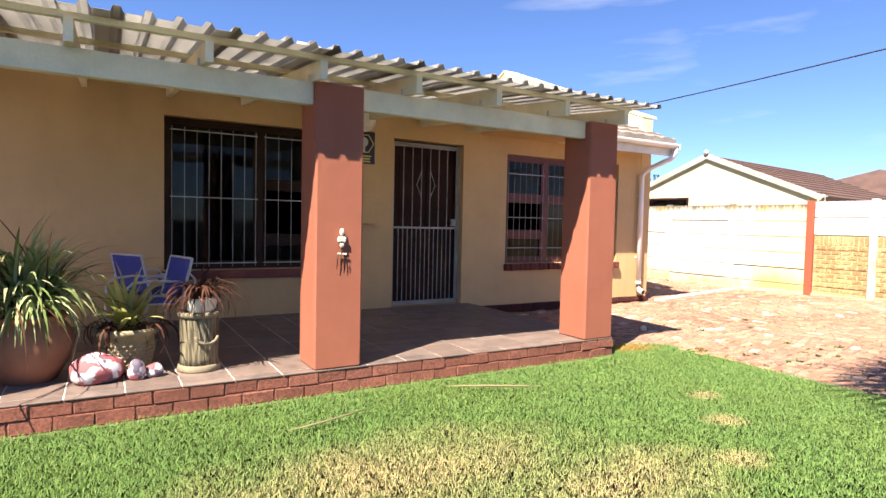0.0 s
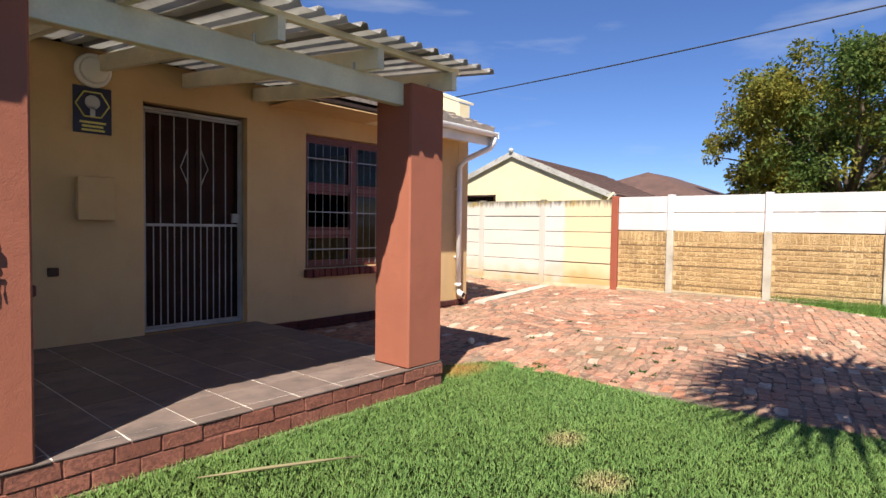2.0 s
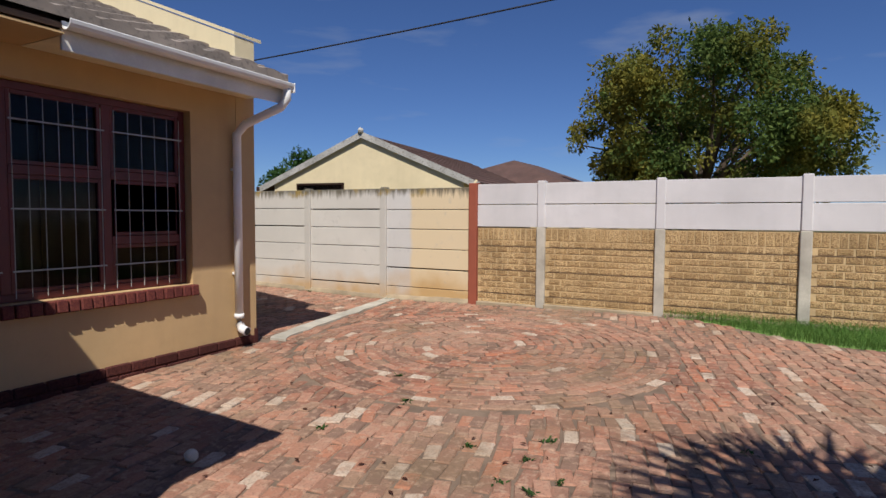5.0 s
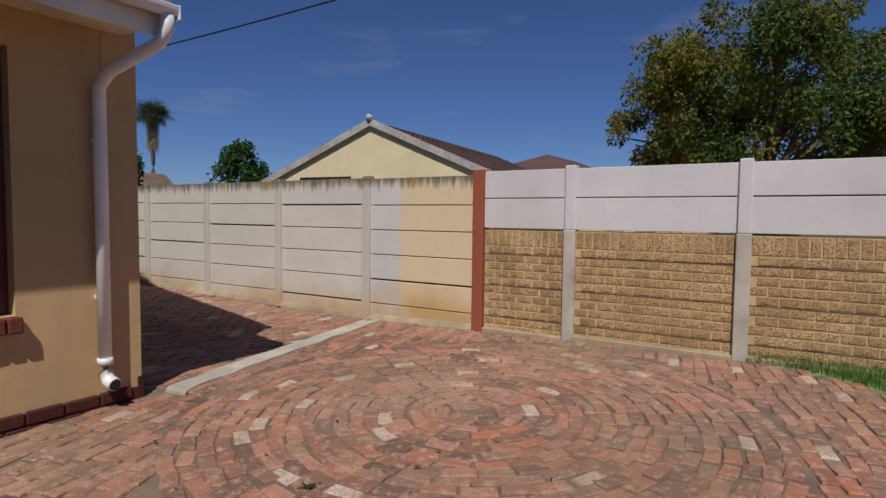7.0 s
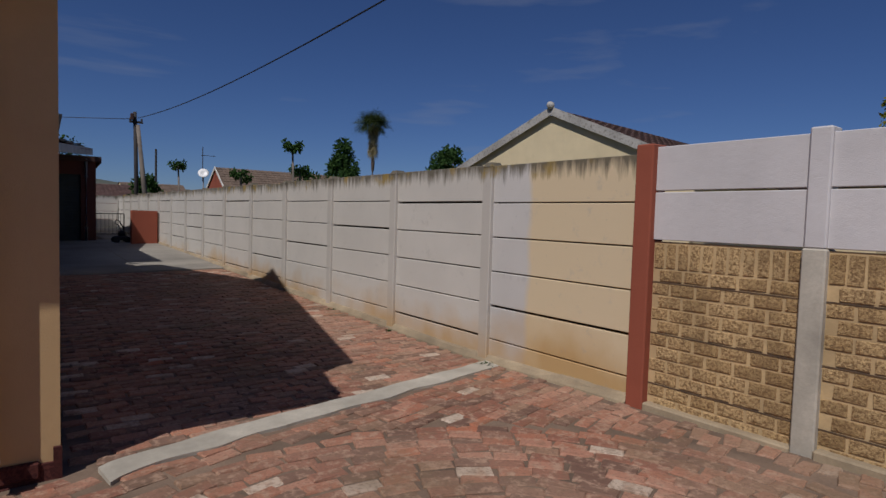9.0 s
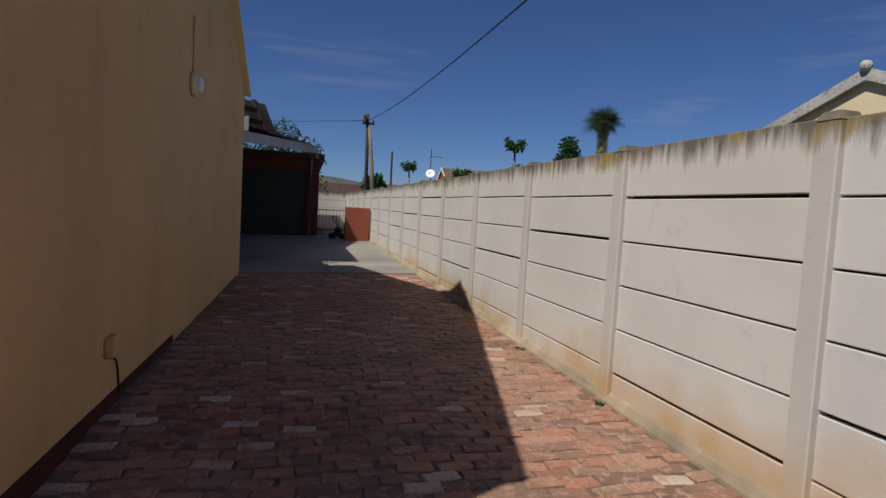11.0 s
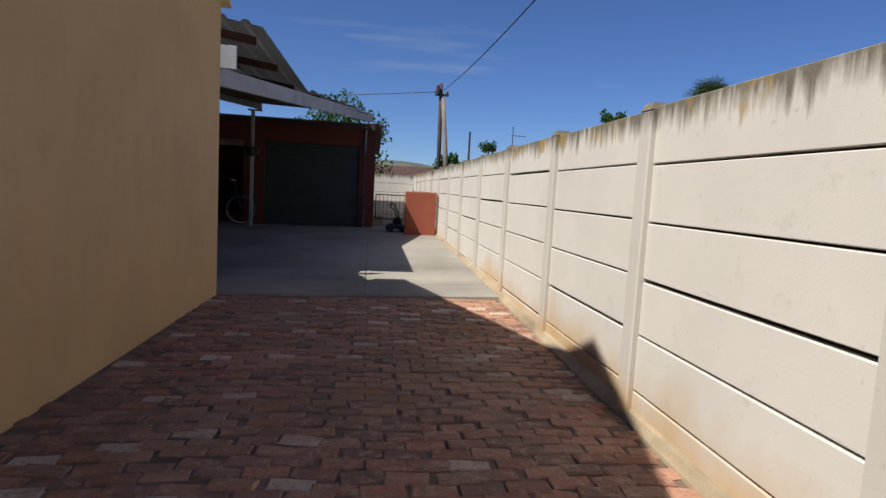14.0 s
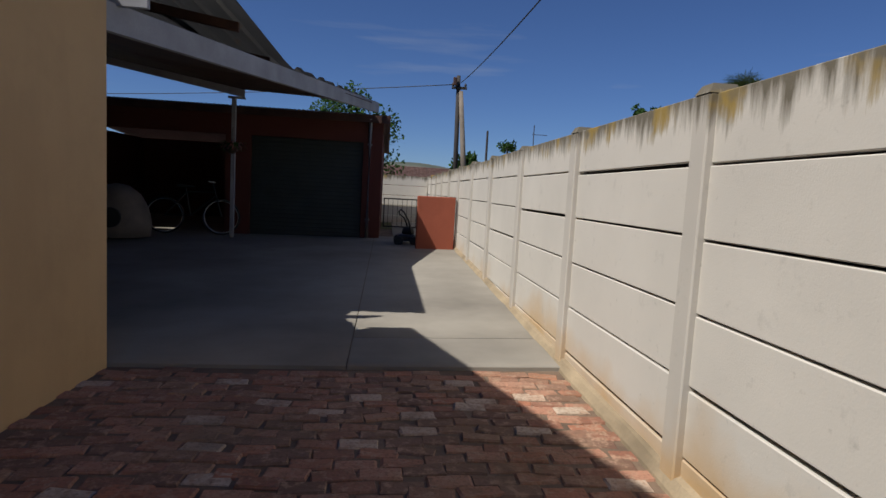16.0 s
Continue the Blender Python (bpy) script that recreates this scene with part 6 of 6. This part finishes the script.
def fan(r, origin, aim, stalk, blade, leaflets):
    """One fan frond: a stalk, then narrow leaflets that spread and droop."""
    verts, faces = [], []
    o, d = Vector(origin), Vector(aim).normalized()
    side = d.cross(Vector((0, 0, 1))).normalized()
    up = side.cross(d).normalized()
    tip = o + d * stalk
    w = side * 0.014
    verts += [tuple(o - w), tuple(o + w), tuple(tip + w), tuple(tip - w)]
    faces.append((0, 1, 2, 3))
    for i in range(leaflets):
        a = radians(-105 + 210 * i / (leaflets - 1)) + r.uniform(-0.03, 0.03)
        v = (d * math.cos(a) + side * math.sin(a)).normalized()
        L = blade * (0.75 + 0.25 * math.cos(a)) * r.uniform(0.9, 1.08)
        s = v.cross(up).normalized() * blade * 0.021
        m = tip + v * L * 0.55 + up * 0.03
        e = tip + v * L + Vector((0, 0, -L * r.uniform(0.08, 0.32)))
        k0 = len(verts)
        verts += [tuple(tip), tuple(m - s), tuple(e), tuple(m + s)]
        faces.append((k0, k0 + 1, k0 + 2, k0 + 3))
    return verts, faces


def fan_palm(name, label, at, height, fronds, stalk, blade, leaflets, seed, skirt=0):
    t = thing(name, label, "palm tree", at)
    n = 14
    pts = [(0.03 * math.sin(i), 0.03 * math.cos(1.7 * i), height * i / n) for i in range(n + 1)]
    part("trunk", tube(bmesh.new(), pts, [0.2 - 0.05 * i / n + 0.02 * (i % 2) for i in range(n + 1)], 10), M["bark"], t)
    r = random.Random(seed)
    for kind_name, material, count, lo, hi in (("crown", M["frond"], fronds, -0.55, 1.2), ("dead_fronds", M["frond_dry"], skirt, -3.2, -1.6)):
        verts, faces = [], []
        for i in range(count):
            a = i * 2.4 + r.uniform(-0.3, 0.3)
            e = r.uniform(lo, hi)
            drop = r.uniform(0, 0.25 * height) if kind_name == "dead_fronds" else 0.0
            v, f = fan(r, (0, 0, height - drop), (math.cos(a), math.sin(a), e), stalk * r.uniform(0.25, 1.15) * (0.4 if drop else 1.0), blade * (0.62 if drop else 1.0), leaflets)
            k0 = len(verts)
            verts += v
            faces += [tuple(q + k0 for q in g) for g in f]
        if count:
            raw_mesh(kind_name, verts, faces, material, t)
    return t


fan_palm("fan_palm", "fan palm on the lawn with spiky fronds", (3.45, -0.06, 0.05), 3.7, 36, 0.46, 1.2, 20, 4)
fan_palm("tall_palm", "tall fan palm with a skirt of dead fronds", (37.8, 56.1, 0.0), 10.9, 64, 0.95, 1.4, 22, 6, 46)


# ---- small things on the ground ----
def stalk(name, label, pts, r):
    pts = [(x, y, land(x, y) + z) for x, y, z in pts]
    return tagged(part(name, tube(bmesh.new(), pts, r, 6), M["frond_dry"]), label, "dry leaf")


stalk("dry_palm_leaf", "long dry yellow palm leaf lying on the grass", [(0.42, 3.12, 0.03), (0.62, 3.15, 0.035), (0.85, 3.2, 0.045), (1.0, 3.28, 0.03)], [0.003, 0.007, 0.006, 0.002])
stalk("dry_palm_leaf", "long dry pale palm leaf lying on the grass", [(1.75, 3.5, 0.04), (2.0, 3.35, 0.05), (2.25, 3.22, 0.05), (2.48, 3.13, 0.035)], [0.003, 0.009, 0.008, 0.002])
stalk("dry_twig", "thin pale twig lying on the shaded paving", [(8.95, 9.3, 0.02), (9.05, 9.5, 0.025), (9.2, 9.65, 0.02)], 0.004)

rw = random.Random(61)
for i in range(26):
    if i < 17:
        x, y = rw.uniform(5.2, 7.4), rw.uniform(1.8, 4.6)
    elif i < 20:
        x, y = rw.uniform(4.9, 5.2), rw.uniform(1.0, 4.0)
    else:
        x, y = WALL - rw.uniform(0.05, 0.12), POSTS[(0, 0, 0, 2, 2, 1)[i - 20]] - 0.08 + rw.uniform(-0.22, 0.06)
    tuft = thing("weed", "small green weed growing between pavers", "weed", (x, y, land(x, y)), group="weeds")
    blades("leaves", tuft, M["leaf_dark"], rw.randrange(9, 18), rw.uniform(0.035, 0.08), 0.010, 0.9, 100 + i, 0.03, n=3)
verts, faces = [], []
for i in range(120):
    x, y = rw.uniform(4.9, 8.2), rw.uniform(0.5, 6.3)
    a, s = rw.uniform(0, 6.28), rw.uniform(0.012, 0.03)
    z = land(x, y) + 0.014
    d, e = Vector((math.cos(a), math.sin(a), 0)) * s, Vector((-math.sin(a), math.cos(a), 0)) * s * 0.4
    p = Vector((x, y, z))
    k0 = len(verts)
    verts += [tuple(p - d), tuple(p + e + Vector((0, 0, 0.006))), tuple(p + d), tuple(p - e + Vector((0, 0, 0.004)))]
    faces.append((k0, k0 + 1, k0 + 2, k0 + 3))
raw_mesh("fallen_leaves", verts, faces, M["leaf_dry"], None, "scattered dry brown leaves on the paving", "leaves", "stuff")


# ---- grass ----
def grass(name, inside, box, count, height, seed, label, material="blade"):
    r = np.random.RandomState(seed)
    x = r.uniform(box[0], box[1], count)
    y = r.uniform(box[2], box[3], count)
    keep = np.array([inside(a, b) for a, b in zip(x, y)])
    x, y = x[keep], y[keep]
    n = len(x)
    z = np.array([land(a, b) for a, b in zip(x, y)]) - 0.008
    a = r.uniform(0, 2 * np.pi, n)
    tall = height * r.uniform(0.5, 1.25, n)
    lean = tall * r.uniform(0.2, 1.1, n)
    w = r.uniform(0.0013, 0.0025, n)
    dx, dy = np.cos(a), np.sin(a)
    b = a + r.uniform(-0.8, 0.8, n)
    lx, ly = np.cos(b) * lean, np.sin(b) * lean
    v = np.empty((n, 5, 3))
    v[:, 0] = np.stack((x - dy * w, y + dx * w, z), 1)
    v[:, 1] = np.stack((x + dy * w, y - dx * w, z), 1)
    v[:, 2] = np.stack((x + lx * 0.35 + dy * w * 0.8, y + ly * 0.35 - dx * w * 0.8, z + tall * 0.6), 1)
    v[:, 3] = np.stack((x + lx * 0.35 - dy * w * 0.8, y + ly * 0.35 + dx * w * 0.8, z + tall * 0.6), 1)
    v[:, 4] = np.stack((x + lx, y + ly, z + tall), 1)
    k = np.arange(n)[:, None] * 5
    faces = (k + np.array([[0, 1, 2, 3]])).tolist() + (k + np.array([[3, 2, 4]])).tolist()
    raw_mesh(name, v.reshape(-1, 3).tolist(), faces, M[material], None, label, "grass", "stuff")


grass("grass", in_lawn, (-2.6, 5.0, 0.4, 4.3), 480000, 0.019, 2, "short green lawn grass with dry straw patches")
grass("grass_tufts", in_strip, (9.9, 10.93, -3.0, 2.9), 30000, 0.115, 3, "longer green grass at the foot of the wall", "blade_long")
grass("edge_grass", lambda x, y: in_lawn(x, y) and (y > 3.74 or x > lawn_edge(y) - 0.07), (-2.6, 5.0, 0.4, 4.3), 70000, 0.04, 4, "longer ragged grass along the lawn edge")

# ---- bricks of the boundary wall ----
far_v, far_f = [], []
for b, y, z, length, height in wall_bricks:
    tilt = pose(WALL + 0.054, y, z, 0, rng.uniform(-0.6, 0.6), 0)
    if b < 3:
        shared("brick", brick_of(length, height), tilt, brick_wall)
    else:
        src = brick_of(length, height)
        k0 = len(far_v)
        far_v += [tuple(tilt @ v.co) for v in src.vertices]
        far_f += [tuple(q + k0 for q in p.vertices) for p in src.polygons]
raw_mesh("bricks", far_v, far_f, M["brick_wall_far"], brick_wall, "", "", "stuff")


# ---- pavers ----
def paver_mesh(length, width, seed):
    r = random.Random(seed)
    bm = bmesh.new()
    a, b, e = length / 2, width / 2, 0.008

    def j(s):
        return r.uniform(-s, s)

    low = [bm.verts.new((u, v, -0.04)) for u, v in ((-a, -b), (a, -b), (a, b), (-a, b))]
    rim = [bm.verts.new((u + j(0.004), v + j(0.003), -0.007 + j(0.002))) for u, v in ((-a, -b), (a, -b), (a, b), (-a, b))]
    top = [bm.verts.new((u + j(0.004), v + j(0.004), j(0.002))) for u, v in ((-a + e, -b + e), (a - e, -b + e), (a - e, b - e), (-a + e, b - e))]
    bm.faces.new(top)
    for i in range(4):
        k = (i + 1) % 4
        bm.faces.new((low[i], low[k], rim[k], rim[i]))
        bm.faces.new((rim[i], rim[k], top[k], top[i]))
    return mesh_data("paver", bm, M["paver"])


PL, PW = 0.19, 0.094
paver_me = [paver_mesh(PL - 0.002, PW - 0.001, s) for s in range(10)]
CX, CY, CR = 8.65, 4.35, 2.05


def paved(x, y):
    if y > YARD - 0.06 or y < -3.0 or x > WALL - 0.02:
        return False
    if y > FACE - 0.05 and x < side_x(y) + 0.06:
        return False
    if in_lawn(x, y) or in_strip(x, y) or x < 3.99:
        return False
    if x < 4.9 and y < 4.2:
        return False
    if 7.75 < x:
        u = (x - 7.80) / 3.06
        mid = 6.41 + 0.47 * max(0.0, u) ** 0.6 + 0.10 * u * u
        if abs(y - mid) < 0.11:
            return False
    return True


places = []
for ring in range(1, int(CR / (PW + 0.004))):
    rad = ring * (PW + 0.004)
    n = max(3, round(2 * math.pi * rad / (PL + 0.004)))
    for i in range(n):
        a = 2 * math.pi * (i + 0.5 * (ring % 2)) / n
        places.append((CX + rad * math.cos(a), CY + rad * math.sin(a), math.degrees(a) + 90))
turn = radians(14)
for r in range(-100, 190):
    for c in range(-56, 66):
        u, v = (c + 0.5 * (r % 2)) * (PL + 0.003), r * (PW + 0.003)
        u += 0.06 * math.sin(r * 12.9898) * math.cos(r * 4.1)
        v += 0.09 * math.sin(u * 0.9) + 0.03 * math.sin(u * 2.3 + 1)
        x, y = 8.0 + u * math.cos(turn) - v * math.sin(turn), 2.0 + u * math.sin(turn) + v * math.cos(turn)
        if y < 6.9 and math.hypot(x - CX, y - CY) > CR - 0.085:
            if not (y > 6.46 + 0.14 * (x - 7.8) and x > 7.75):
                places.append((x, y, 14 + 2.5 * math.cos(u * 0.9)))
for r in range(0, 96):
    for c in range(-2, 19):
        x, y = 7.7 + (c + 0.5 * (r % 2)) * (PL + 0.004), 6.6 + r * (PW + 0.003) + 0.035 * math.sin(c * 0.8 + 0.3 + r * 0.05)
        if x > 7.75 and y > 6.41 + 0.47 * max(0.0, (x - 7.8) / 3.06) ** 0.6 + 0.1:
            places.append((x, y, 1.5 * math.sin(c * 0.8)))
paving = thing("brick_paving", "worn red clay brick paving laid in rows and rings", "paving", kind="structure")
far_v, far_f = [], []
rp = random.Random(77)
near = 0
for x, y, a in places:
    if not paved(x, y):
        continue
    x, y = x + rp.gauss(0, 0.010), y + rp.gauss(0, 0.008)
    m = pose(x, y, land(x, y) + 0.004 + rp.uniform(-0.004, 0.004), rp.uniform(-1.8, 1.8), rp.uniform(-1.3, 1.3), a + rp.gauss(0, 5.0))
    me = paver_me[rp.randrange(10)]
    if near < 300 and 6.9 < x < 9.3 and 4.1 < y < 6.3:
        shared("paver", me, m, paving)
        near += 1
    else:
        k0 = len(far_v)
        far_v += [tuple(m @ v.co) for v in me.vertices]
        far_f += [tuple(q + k0 for q in p.vertices) for p in me.polygons]
raw_mesh("pavers", far_v, far_f, M["paver_far"], paving, "", "", "stuff")
